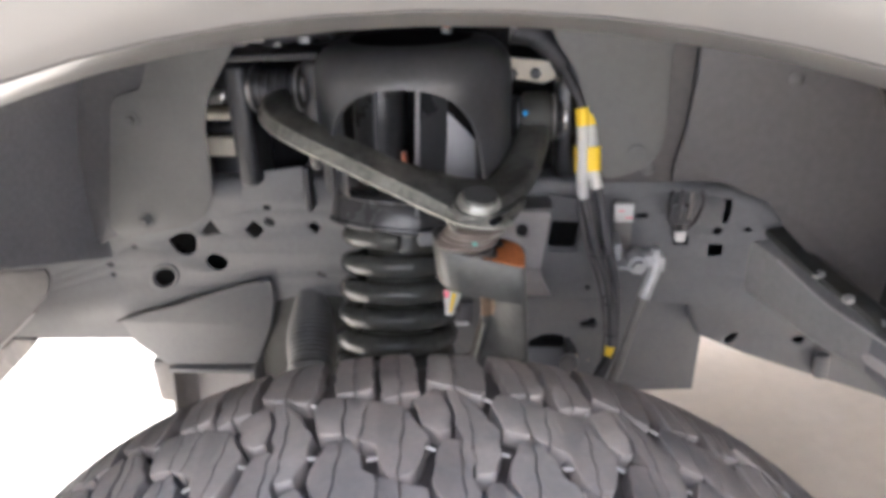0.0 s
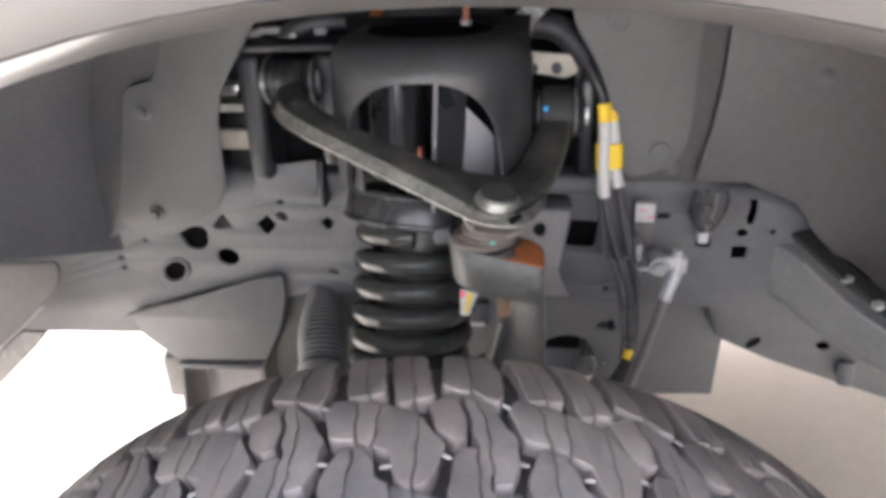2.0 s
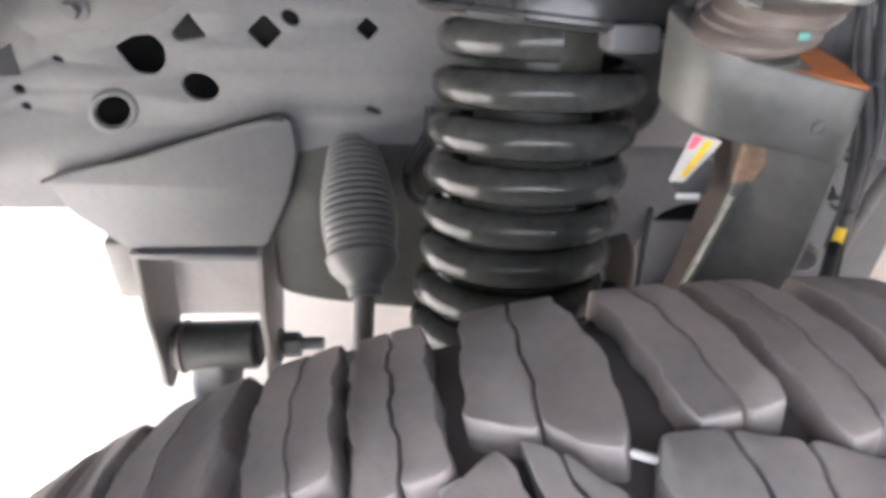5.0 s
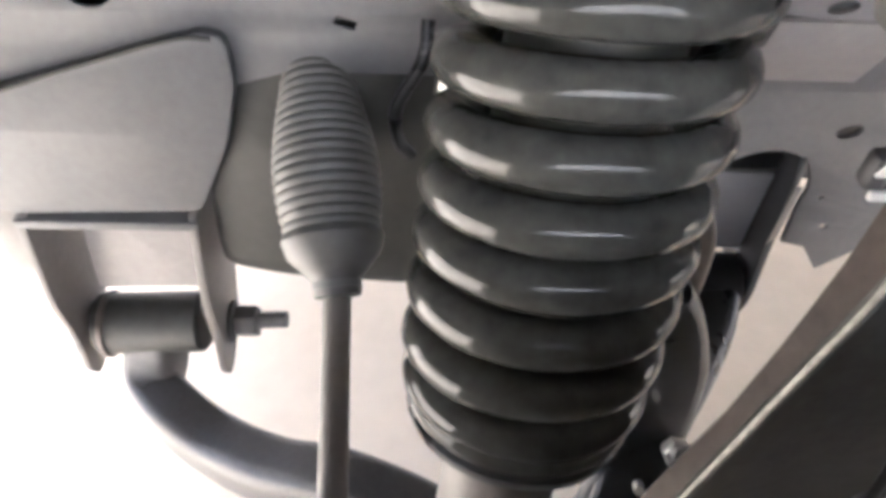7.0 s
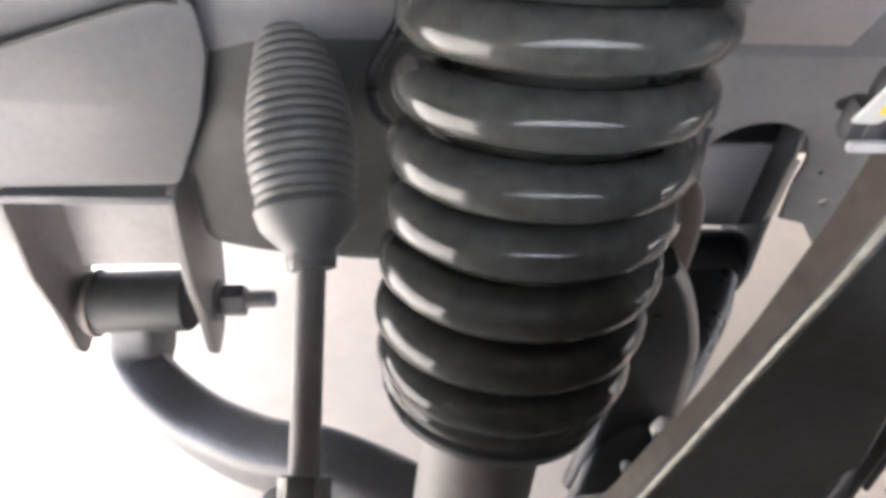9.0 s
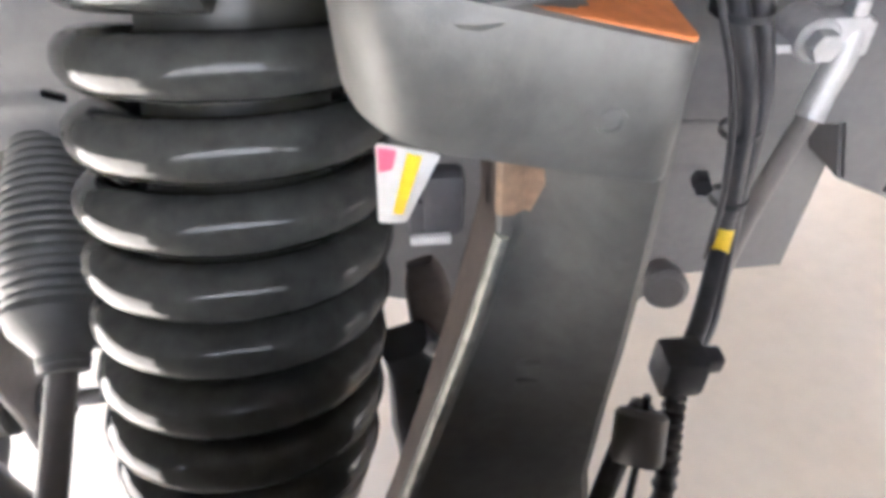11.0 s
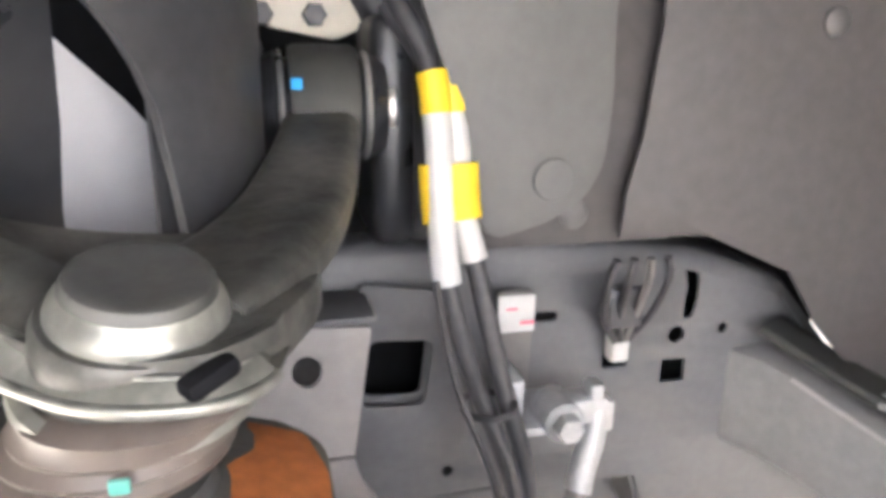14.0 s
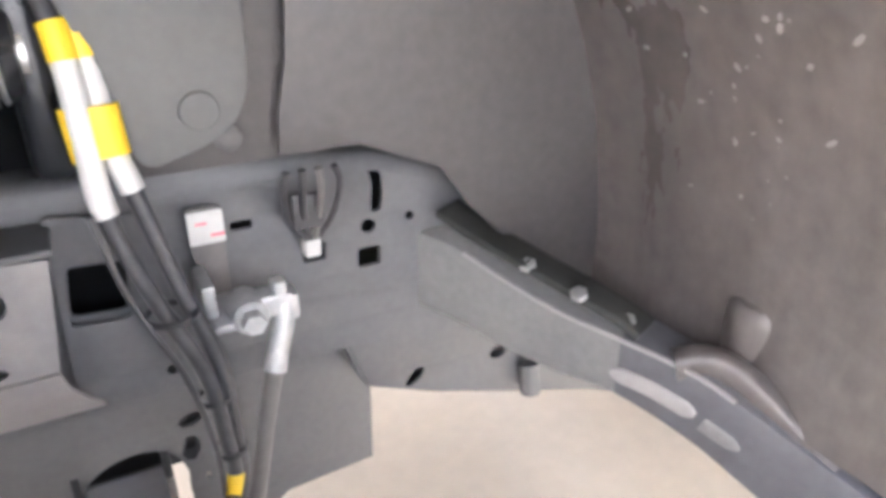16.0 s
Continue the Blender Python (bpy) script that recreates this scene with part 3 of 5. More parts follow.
part("lower_ledge", box(0.182, 1.03, 0.7495, 0.42, 0.05, 0.006, 0.002), M_FRAME, rail)

# ---- suspension tower legs on the rail ----
leg = thing("tower_leg", (0.11, 0.93, 0.75), "satin grey tower leg plate with round holes welded to the rail", "bracket")
part("plate", plate(smooth_loop([(0.068, 0.832), (0.138, 0.825), (0.150, 0.912), (0.080, 0.916)], 0.004), 0.005, [circle(0.112, 0.887, 0.0085, 0.010), circle(0.101, 0.837, 0.009, 0.004, 10)], Matrix.Translation((0, 0.95, 0))), M_PRIMER, leg)
part("sloped_foot", sheet([[Vector((x0 + (x1 - x0) * k / 4, y, z)) for k in range(5)] for x0, x1, y, z in ((0.066, 0.138, 0.9505, 0.83), (0.064, 0.142, 0.953, 0.815), (0.056, 0.15, 0.974, 0.79), (0.05, 0.158, 0.994, 0.768))], 0.004), M_PRIMER, leg)
part("top_flange", box(0.115, 0.972, 0.917, 0.075, 0.05, 0.005, 0.002), M_FRAME, leg)
part("side_plate", plate(smooth_loop([(0.141, 0.79), (0.212, 0.79), (0.222, 0.82), (0.212, 0.915), (0.148, 0.925)], 0.006), 0.004, [smooth_loop([(0.148, 0.839), (0.190, 0.837), (0.196, 0.883), (0.154, 0.886)], 0.007)], Matrix.Translation((0, 0.988, 0))), M_FRAME, leg)
# near-black sheet gives the square hole its shade
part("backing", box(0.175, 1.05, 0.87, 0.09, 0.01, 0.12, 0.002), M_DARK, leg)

# ---- front lower arm bracket: two splayed ears with a pale plate between them, hung below the rail
front_bracket = thing("arm_bracket", (-0.38, 1.03, 0.61), "dusty grey steel bracket holding the lower arm bushing", "bracket", "lower arm brackets")
ear_shape = smooth_loop([(0.985, 0.635), (1.085, 0.635), (1.085, 0.50), (1.072, 0.42), (1.045, 0.385), (1.02, 0.375), (1.005, 0.40), (1.0, 0.46), (0.985, 0.53)], 0.018)
for ear_x, turn in ((-0.446, 6), (-0.313, 5)):
    swing = Matrix.Translation((ear_x, 0, 0.60)) @ pose(0, 0, 0, 0, turn, 0) @ Matrix.Translation((0, 0, -0.60))
    part("ear", plate(ear_shape, 0.008, m=swing @ Matrix(((0, 1, 0, -0.004), (1, 0, 0, 0), (0, 0, 1, 0), (0, 0, 0, 1))), bevel=0.0015), M_FRAME_WARM, front_bracket)
# pale colour stands for light thrown up from the floor
part("back_plate", plate(smooth_loop([(-0.425, 0.615), (-0.320, 0.620), (-0.338, 0.500), (-0.437, 0.496)], 0.003), 0.006, m=Matrix.Translation((0, 1.035, 0))), M_PRIMER, front_bracket)
part("top_lip", box(-0.378, 1.015, 0.6245, 0.142, 0.06, 0.009, 0.003), M_FRAME, front_bracket)
part("side_gusset", box(-0.468, 1.02, 0.585, 0.045, 0.03, 0.085, 0.01), M_FRAME_WARM, front_bracket, "brownish dusty gusset beside the ear")
BOLT_Y, BOLT_Z = 1.035, 0.447
part("bolt", join(rod((-0.33, BOLT_Y, BOLT_Z), (-0.264, BOLT_Y, BOLT_Z + 0.004), 0.0085), hexnut((-0.315, BOLT_Y, BOLT_Z), (-0.293, BOLT_Y, BOLT_Z + 0.001), 0.0165), lathe([(0.021, 0), (0.021, 0.003)], 20, along((-0.320, BOLT_Y, BOLT_Z), (-0.31, BOLT_Y, BOLT_Z)))), M_FRAME, front_bracket, "long threaded bolt with flanged nut")
rear_bracket = thing("arm_bracket", (0.166, 1.07, 0.64), "dark steel bracket holding the rear lower arm bushing", "bracket", "lower arm brackets")
rear_ear = smooth_loop([(1.047, 0.66), (1.10, 0.66), (1.10, 0.49), (1.07, 0.46), (1.035, 0.462), (1.028, 0.50), (1.036, 0.56), (1.038, 0.60)], 0.014)
for ear_x in (0.112, 0.188):
    part("ear", plate(rear_ear, 0.007, m=Matrix(((0, 1, 0, ear_x), (1, 0, 0, 0), (0, 0, 1, 0), (0, 0, 0, 1))), bevel=0.0015), M_BLACK, rear_bracket)
# plate painted pale in place of the light on it
part("back_plate", box(0.1535, 1.073, 0.574, 0.069, 0.005, 0.096, 0.002), M_GREYPANEL, rear_bracket)
part("top_lip", box(0.1535, 1.085, 0.636, 0.069, 0.03, 0.02, 0.003), M_DARK, rear_bracket)
part("edge_strip", box(0.1915, 1.0375, 0.60, 0.007, 0.002, 0.07, 0.0008), M_FRAME_WARM, rear_bracket, "bright cut edge of the ear")

lca = thing("lower_control_arm", (-0.2, 0.85, 0.45), "dark grey forged lower control arm", "control arm")
part("front_leg", sweep(glide([(-0.398, 1.045, 0.45), (-0.403, 1.025, 0.405), (-0.402, 1.0, 0.38), (-0.375, 0.97, 0.378), (-0.325, 0.935, 0.375), (-0.26, 0.895, 0.40), (-0.19, 0.865, 0.43), (-0.1, 0.82, 0.43), (-0.05, 0.76, 0.43), (-0.01, 0.70, 0.42)], 8), rounded(0.054, 0.056, 0.014)), M_LINER, lca)
part("rear_leg", sweep(glide([(0.162, 1.05, 0.49), (0.14, 1.0, 0.485), (0.10, 0.94, 0.49), (0.06, 0.885, 0.49), (0.03, 0.82, 0.45), (-0.02, 0.75, 0.43)], 8), rounded(0.06, 0.045, 0.016)), M_BLACK, lca)
part("spring_perch", sweep(glide([(0.03, 0.888, 0.668), (0.04, 0.888, 0.64), (0.048, 0.886, 0.60), (0.054, 0.884, 0.55), (0.055, 0.88, 0.50), (0.03, 0.84, 0.44)], 8), rounded(0.064, 0.03, 0.012), up=(0, 1, 0), scales=lambda u: (0.5 + 0.5 * min(1.0, u / 0.45), 1.0)), M_BLACK, lca, "black upright beside the spring")
part("brown_upright", sweep(glide([(0.042, 0.912, 0.715), (0.046, 0.910, 0.70), (0.050, 0.910, 0.656), (0.050, 0.910, 0.60), (0.047, 0.905, 0.54), (0.045, 0.89, 0.49)], 6), rounded(0.030, 0.016, 0.006), up=(0, 1, 0), scales=lambda u: 0.6 + 0.4 * min(1.0, u / 0.25)), M_FLANK, lca, "brown dusty upright behind the spring")
part("bushing", join(rod((-0.452, BOLT_Y, BOLT_Z - 0.006), (-0.345, BOLT_Y, BOLT_Z), 0.031, 24, 0.004)), M_GEAR, lca, "black rubber bushing in a steel sleeve")
part("bushing", join(rod((0.12, 1.055, 0.495), (0.187, 1.055, 0.495), 0.03, 24, 0.004)), M_DARK, lca, "black rubber bushing in a steel sleeve")
part("link_nut", join(hexnut((0.062, 0.845, 0.535), (0.058, 0.83, 0.55), 0.011), rod((0.06, 0.85, 0.53), (0.056, 0.825, 0.56), 0.006)), M_STEEL, lca, "bright link nut and stud")
part("grease_nipple", rod((0.04, 0.835, 0.50), (0.037, 0.825, 0.508), 0.004), M_STEEL, lca, "bright grease nipple")
part("washer", rod((-0.444, BOLT_Y, BOLT_Z - 0.006), (-0.438, BOLT_Y, BOLT_Z - 0.006), 0.0345), M_TAN, lca, "brownish washer")
part("outer_end", lathe([(0.0, -0.03), (0.045, -0.03), (0.05, -0.02), (0.05, 0.02), (0.04, 0.03), (0, 0.03)], 24, Matrix.Translation((-0.0, 0.69, 0.42))), M_FORGED, lca)

# ---- coil-over ----
AX, AY = (0.1006, 0.3111)


def axis(z):
    return Vector((-0.0563 + AX * (z - 0.75), 0.8777 + AY * (z - 0.75), z))


UP = Vector((AX, AY, 1)).normalized()
COIL_R, WIRE = 0.067, 0.0145
coilover = thing("coilover_strut", axis(0.45), "glossy black coil spring round a dark shock absorber", "coil spring")
sx = UP.cross(Vector((0, -1, 0))).normalized()
sy = UP.cross(sx)
# heights of the coils where they pass the front, from the foot up: the pitch closes towards the foot
TURNS = [0.622, 0.626, 0.641, 0.671, 0.7035, 0.7365, 0.766, 0.798, 0.830, 0.863, 0.896, 0.928]
heights = glide([(0, 0, z) for z in TURNS], 36)[:int(10.05 * 36)]
helix = []
for i, h in enumerate(heights):
    a = radians(10 * i - 90)
    grow = 1.0 + 0.19 * (h.z - 0.78) - 0.06 * max(0.0, min(1.0, (0.655 - h.z) / 0.04))
    helix.append(axis(h.z) + (sx * math.cos(a) + sy * math.sin(a)) * COIL_R * grow)
part("spring", sweep(helix[14:], ring(WIRE, 16), up=UP, scales=lambda u: 0.7 + 0.3 * min(1.0, u / 0.2)), M_SPRING, coilover)
part("shock_body", lathe([(0.042, 0), (0.046, 0.004), (0.046, 0.335), (0.03, 0.34)], 36, along(axis(0.62), axis(0.96))), M_SHOCK, coilover)
part("lower_perch", lathe([(0.03, 0), (0.048, 0.001), (0.061, 0.006), (0.068, 0.013), (0.071, 0.021), (0.069, 0.024), (0.05, 0.02)], 36, along(axis(0.594), axis(0.7))), M_BLACK, coilover)
part("lower_tube", lathe([(0.038, 0), (0.04, 0.004), (0.04, 0.245), (0.036, 0.247)], 30, along(axis(0.36), axis(0.5))), M_FRAME_WARM, coilover, "dusty brownish lower shock tube")
part("lower_eye", rod(axis(0.35) + Vector((-0.035, 0, 0)), axis(0.35) + Vector((0.035, 0, 0)), 0.03, 24, 0.003), M_BLACK, coilover)
cap = part("upper_seat", lathe([(0.06, -0.004), (0.092, -0.002), (0.097, 0.003), (0.0975, 0.010), (0.0955, 0.034), (0.0925, 0.039), (0.08, 0.042), (0.03, 0.045)], 64, along(axis(0.906), axis(1.1))), M_CAP, coilover, "glossy black upper spring seat")
part("rim", lathe([(0.0965, 0.0005), (0.0995, 0.002), (0.0995, 0.005), (0.097, 0.007)], 64, along(axis(0.906), axis(1.1)), close=False), M_CAP, cap)
part("rim", lathe([(0.095, 0.032), (0.0975, 0.0335), (0.098, 0.036), (0.0965, 0.0385), (0.092, 0.0405)], 64, along(axis(0.906), axis(1.1)), close=False), M_CAP, cap)
e0 = Vector((0.002, 0.846, 0.9245))
part("coil_stop", box(0, 0, 0, 0.034, 0.022, 0.018, 0.003, m=Matrix.Translation(e0) @ pose(0, 0, 0, -12, 4, 14)), M_FRAME, coilover, "grey coil stop block")

# ---- tower bucket over the spring ----
tower = thing("shock_tower", (-0.005, 0.93, 1.0), "black pressed-steel shock tower with an arched window", "shock tower")
TX, TY, TR = -0.021, 0.925, 0.117
NA = 64


def tower_point(a, z, r=TR):
    flat = 0.92 + 0.08 * abs(math.cos(a))
    return Vector((TX + r * math.cos(a), TY + r * math.sin(a) * flat, z))


def window_top(x):
    """Height of the window's arched upper edge at x, or None beside the window."""
    u = (x + 0.024) / 0.089
    if abs(u) >= 1:
        return None
    return 0.985 + 0.122 * (1 - abs(u) ** 2.5) ** 0.35


cols = []
for i in range(NA + 1):
    a = radians(170 + 200 * i / NA)
    x = TX + TR * math.cos(a)
    t = window_top(x) if math.sin(a) < 0 else None
    bottom = t if t is not None else 0.975
    col = []
    for j in range(9):
        z = bottom + (1.112 - bottom) * j / 8
        col.append(tower_point(a, z))
    for z, r in ((1.120, 0.002), (1.128, 0.006), (1.135, 0.012), (1.141, 0.021), (1.145, 0.032), (1.146, 0.045)):
        col.append(tower_point(a, z, TR - r))
    cols.append(col)
part("bucket", sheet(cols, 0.005), M_TOWER, tower)
# near-black disc paints the shade inside the tower's top
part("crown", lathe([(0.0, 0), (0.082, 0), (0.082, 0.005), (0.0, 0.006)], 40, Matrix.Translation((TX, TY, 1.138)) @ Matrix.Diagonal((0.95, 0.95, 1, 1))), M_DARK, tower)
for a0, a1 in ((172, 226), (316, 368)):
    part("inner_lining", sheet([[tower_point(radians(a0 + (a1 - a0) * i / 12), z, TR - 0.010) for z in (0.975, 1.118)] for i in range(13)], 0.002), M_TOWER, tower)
# near-black sheet stands for the darkness behind the window
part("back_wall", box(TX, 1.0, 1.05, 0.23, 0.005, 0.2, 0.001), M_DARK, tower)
# the panel's lit look is painted into its pale grey
part("pale_panel", sheet([[Vector((x, y, z0 + (zt - z0) * k / 4)) for k in range(5)] for x, y, z0, zt in ((0.0175, 0.872, 0.95, 1.074), (0.028, 0.877, 0.95, 1.062), (0.042, 0.884, 0.95, 1.046), (0.0535, 0.890, 0.95, 1.030))], 0.003), M_GREYPANEL, tower, "grey panel seen through the window, painted pale as if lit")
part("dark_panel", sheet([[Vector((-0.014, 0.849, 0.95)), Vector((0.0168, 0.873, 0.95))], [Vector((-0.010, 0.849, 1.03)), Vector((0.0195, 0.873, 1.03))], [Vector((-0.0065, 0.849, 1.11)), Vector((0.0225, 0.873, 1.11))]], 0.003), M_BLACK, tower)
part("inner_tube", rod((-0.075, 0.975, 0.95), (-0.072, 0.985, 1.12), 0.035, 24, 0.004), M_TOWER, tower)
part("edge_strip", sweep([Vector((-0.0145, 0.845, 0.95)), Vector((-0.0065, 0.845, 1.11))], rounded(0.0042, 0.005, 0.001)), M_SLOT, tower, "pale grey edge strip")
part("edge_strip", rod((-0.077, 0.94, 0.95), (-0.072, 0.945, 1.11), 0.003), M_FRAME, tower, "thin grey edge strip")
part("stud", rod((-0.033, 0.895, 0.975), (-0.033, 0.895, 1.016), 0.0036), M_COPPER, tower, "copper-coloured threaded stud")
part("yellow_dab", box(0.011, 0.871, 0.989, 0.006, 0.003, 0.005, 0.0008), M_COPPER, tower, "small copper-coloured dab")
# cheeks that hold the arm's pivots
for cheek_x, w, y0, y1, z0, z1 in ((-0.257, 0.030, 0.962, 1.04, 0.945, 1.112), (-0.158, 0.030, 0.965, 1.04, 0.965, 1.112), (0.092, 0.012, 0.985, 1.03, 0.95, 1.075), (0.166, 0.026, 0.962, 1.03, 0.955, 1.085)):
    part("pivot_cheek", box(cheek_x, (y0 + y1) / 2, (z0 + z1) / 2, w, y1 - y0, z1 - z0, 0.010, seg=3), M_BLACK, tower)
part("pivot_roof", box(-0.207, 1.005, 1.118, 0.125, 0.08, 0.010, 0.004), M_BLACK, tower)
# near-black sheets put the shade behind the pivots into colour
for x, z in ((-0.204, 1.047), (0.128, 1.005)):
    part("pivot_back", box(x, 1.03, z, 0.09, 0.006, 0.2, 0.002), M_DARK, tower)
part("foot_plate", plate(smooth_loop([(-0.272, 0.958), (-0.186, 0.969), (-0.189, 0.928), (-0.193, 0.914), (-0.281, 0.914)], 0.006), 0.004, m=Matrix.Translation((0, 0.982, 0))), M_FRAME, tower, "pale grey foot plate below the pivot")
part("foot_rib", box(-0.181, 0.985, 0.9375, 0.008, 0.03, 0.065, 0.003), M_BLACK, tower)

# ---- upper control arm ----
uca = thing("upper_control_arm", (0.06, 0.75, 0.96), "forged grey-green upper control arm, its worn lower edge painted bright as if lit", "control arm")
lp = [(-0.222, 0.975, 1.064), (-0.215, 0.92, 1.061), (-0.19, 0.872, 1.0535), (-0.15, 0.8413, 1.0416), (-0.1, 0.8196, 1.0252), (-0.05, 0.7979, 1.0087), (0.0, 0.7762, 0.9923), (0.028, 0.7605, 0.9855), (0.047, 0.7445, 0.9855), (0.065, 0.7375, 0.9855), (0.082, 0.741, 0.984), (0.094, 0.754, 0.983), (0.099, 0.772, 0.984)]   # the lower flange, painted bright further down
rp = [(0.126, 0.975, 1.030), (0.122, 0.93, 1.020), (0.108, 0.87, 1.004), (0.092, 0.825, 0.997), (0.066, 0.782, 0.992)]
# pressed channel: flat top, sloping sides, turned-out bright lip at the foot
channel_f = [(-0.0005, -0.0035), (0.0012, -0.001), (0.0008, 0.0014), (-0.003, 0.003), (-0.0050, 0.0095), (-0.0075, 0.0125), (-0.016, 0.0160), (-0.028, 0.0195), (-0.034, 0.0195), (-0.038, 0.008), (-0.038, -0.0035)]
part("front_leg", sweep(glide(lp, 8), channel_f, scales=lambda u: (1.0 - 0.2 * max(0.0, (u - 0.6) / 0.4), 1.0 - 0.55 * min(1.0, max(0.0, (u - 0.5) / 0.22)))), M_FORGED, uca, angle=25)
part("rear_leg", sweep(glide(rp, 8), rounded(0.044, 0.024, 0.009, 4), scales=lambda u: (0.85 + 0.35 * u, 1.0 - 0.3 * u)), M_FORGED, uca, angle=25)
mid_line = glide(lp, 8)
last = len(mid_line) - 1
edge, ridge = [], []
for k, p in enumerate(mid_line):
    d = (mid_line[min(k + 1, last)] - mid_line[max(k - 1, 0)]).normalized()
    sd = d.cross(Vector((0, 0, 1))).normalized()
    edge.append(p + sd * 0.0006 - Vector((0, 0, 0.0008)))
    ridge.append(p - sd * 0.0060 + Vector((0, 0, 0.0112 * (1.0 - 0.55 * min(1.0, max(0.0, (k / last - 0.5) / 0.22))))))
# side and lower flange carry the floor's bounce as pale colour
part("side_face", sheet([[e + (r - e) * k / 3 + (f - e).cross(r - e).normalized() * 0.0010 for k in range(4)] for e, r, f in zip(edge[12:90], ridge[12:90], edge[13:91])], 0.0008), M_SIDE, uca, "worn side of the arm, painted pale as if lit")
part("lit_ridge", sweep(ridge[14:88], rounded(0.0034, 0.0022, 0.0009)), M_LIT_RIDGE, uca, "worn ridge line, painted pale as if lit")
part("flange", sweep(edge[10:90], rounded(0.0034, 0.0036, 0.0012)), M_EDGE, uca, "worn lower flange, painted bright as if lit")
front_line = glide([(-0.06, 0.808, 1.0235), (-0.02, 0.793, 1.011), (0.01, 0.780, 1.0), (0.03, 0.764, 0.9955), (0.047, 0.7505, 0.9950), (0.065, 0.744, 0.9945), (0.082, 0.747, 0.9945), (0.095, 0.758, 0.9955)], 4)
back_line = glide([(-0.06, 0.836, 1.033), (-0.02, 0.834, 1.0215), (0.01, 0.832, 1.0115), (0.035, 0.832, 1.006), (0.06, 0.834, 1.003), (0.085, 0.836, 1.002), (0.103, 0.832, 1.001), (0.110, 0.82, 1.0)], 4)
part("top_web", sheet([[f.lerp(b, k / 6) - Vector((0, 0, 0.0035 * math.sin(math.pi * k / 6))) for k in range(7)] for f, b in zip(front_line, back_line)], 0.005), M_FORGED, uca, "dull olive web that runs into the ball joint")
part("web", plate(smooth_loop([(-0.01, -0.80), (0.03, -0.822), (0.07, -0.835), (0.112, -0.85), (0.112, -0.80), (0.096, -0.762), (0.07, -0.745), (0.045, -0.752), (0.02, -0.772)], 0.012), 0.016, m=Matrix.Translation((0, 0, 0.979)) @ pose(0, 0, 0, 90), bevel=0.004), M_FORGED, uca)
for x, y, z in ((-0.204, 0.975, 1.077), (0.128, 0.975, 1.035)):
    b = part("bushing", lathe([(0.02, -0.034), (0.026, -0.033), (0.029, -0.026), (0.026, -0.022), (0.026, 0.022), (0.029, 0.026), (0.026, 0.033), (0.02, 0.034)], 32, Matrix.Translation((x, y, z)) @ pose(0, 0, 0, 0, 90)), M_BLACK, uca, "black rubber pivot bushing")
    part("sleeve", lathe([(0.008, -0.038), (0.017, -0.038), (0.017, 0.038), (0.008, 0.038)], 24, Matrix.Translation((x, y, z)) @ pose(0, 0, 0, 0, 90), close=False), M_STEEL, b, "bright steel sleeve")
    for q in ((-0.030, 0.030) if x < 0 else (-0.0225, 0.0225)):
        part("washer", lathe([(0.017, -0.0015), (0.0295, -0.0015), (0.0305, 0.0), (0.0295, 0.0015), (0.017, 0.0015)], 32, Matrix.Translation((x + q, y, z)) @ pose(0, 0, 0, 0, 90), close=False), M_STEEL, b, "bright pressed washer")
    if x > 0:
        part("eye", lathe([(0.025, -0.018), (0.0315, -0.018), (0.033, -0.015), (0.033, 0.015), (0.0315, 0.018), (0.025, 0.018)], 32, Matrix.Translation((x, y, z)) @ pose(0, 0, 0, 0, 90), close=False), M_GEAR, uca, "dark forged eye round the bushing")
        continue
    for q in (-0.018, -0.006, 0.006, 0.018):
        part("ridge", lathe([(0.025, -0.003), (0.0275, -0.001), (0.0275, 0.001), (0.025, 0.003)], 32, Matrix.Translation((x + q, y, z)) @ pose(0, 0, 0, 0, 90), close=False), M_BLACK, b)
BJ = Vector((0.061, 0.767, 0))


TILT = Matrix.Translation((BJ.x - 0.002, BJ.y + 0.004, 0.985)) @ pose(0, 0, 0, 13, 7, 0) @ Matrix.Translation((0, 0, -0.985))


def at_joint(z):
    """The joint leans outwards with the arm."""
    return TILT @ Matrix.Translation((0, 0, z))


part("joint_housing", lathe([(0.024, 0.976), (0.0272, 0.977), (0.0278, 0.980), (0.0276, 0.990), (0.0270, 0.9965), (0.0255, 0.9995), (0.018, 1.0)], 36, at_joint(0)), M_FORGED, uca)
joint_cap = part("joint_cap", lathe([(0.0200, 1.006), (0.0197, 1.0085), (0.0186, 1.0108), (0.0170, 1.0114), (0.015, 1.0112), (0.010, 1.0107), (0, 1.0109)], 36, at_joint(0)), M_KNUCKLE, uca, "domed grey ball joint cap")
part("polished_band", lathe([(0.0236, 0.9990), (0.0233, 1.0015), (0.0223, 1.0040), (0.0208, 1.0055), (0.0199, 1.0075)], 36, at_joint(0), close=False), M_EDGE, joint_cap, "worn bright band round the cap")
lean = Matrix.Translation((BJ.x, BJ.y, 0.979)) @ Matrix(((1, 0, 0.6, 0), (0, 1, -0.32, 0), (0, 0, 1, 0), (0, 0, 0, 1)))
boot = part("joint_boot", lathe([(0.026, 0.0), (0.0315, -0.003), (0.0305, -0.006), (0.0315, -0.0095), (0.0300, -0.0120), (0.0325, -0.0150), (0.0310, -0.0175), (0.0345, -0.0205), (0.0350, -0.0235), (0.032, -0.0265), (0.026, -0.031)], 40, lean), M_TAN, uca, "translucent tan rubber ball joint boot")
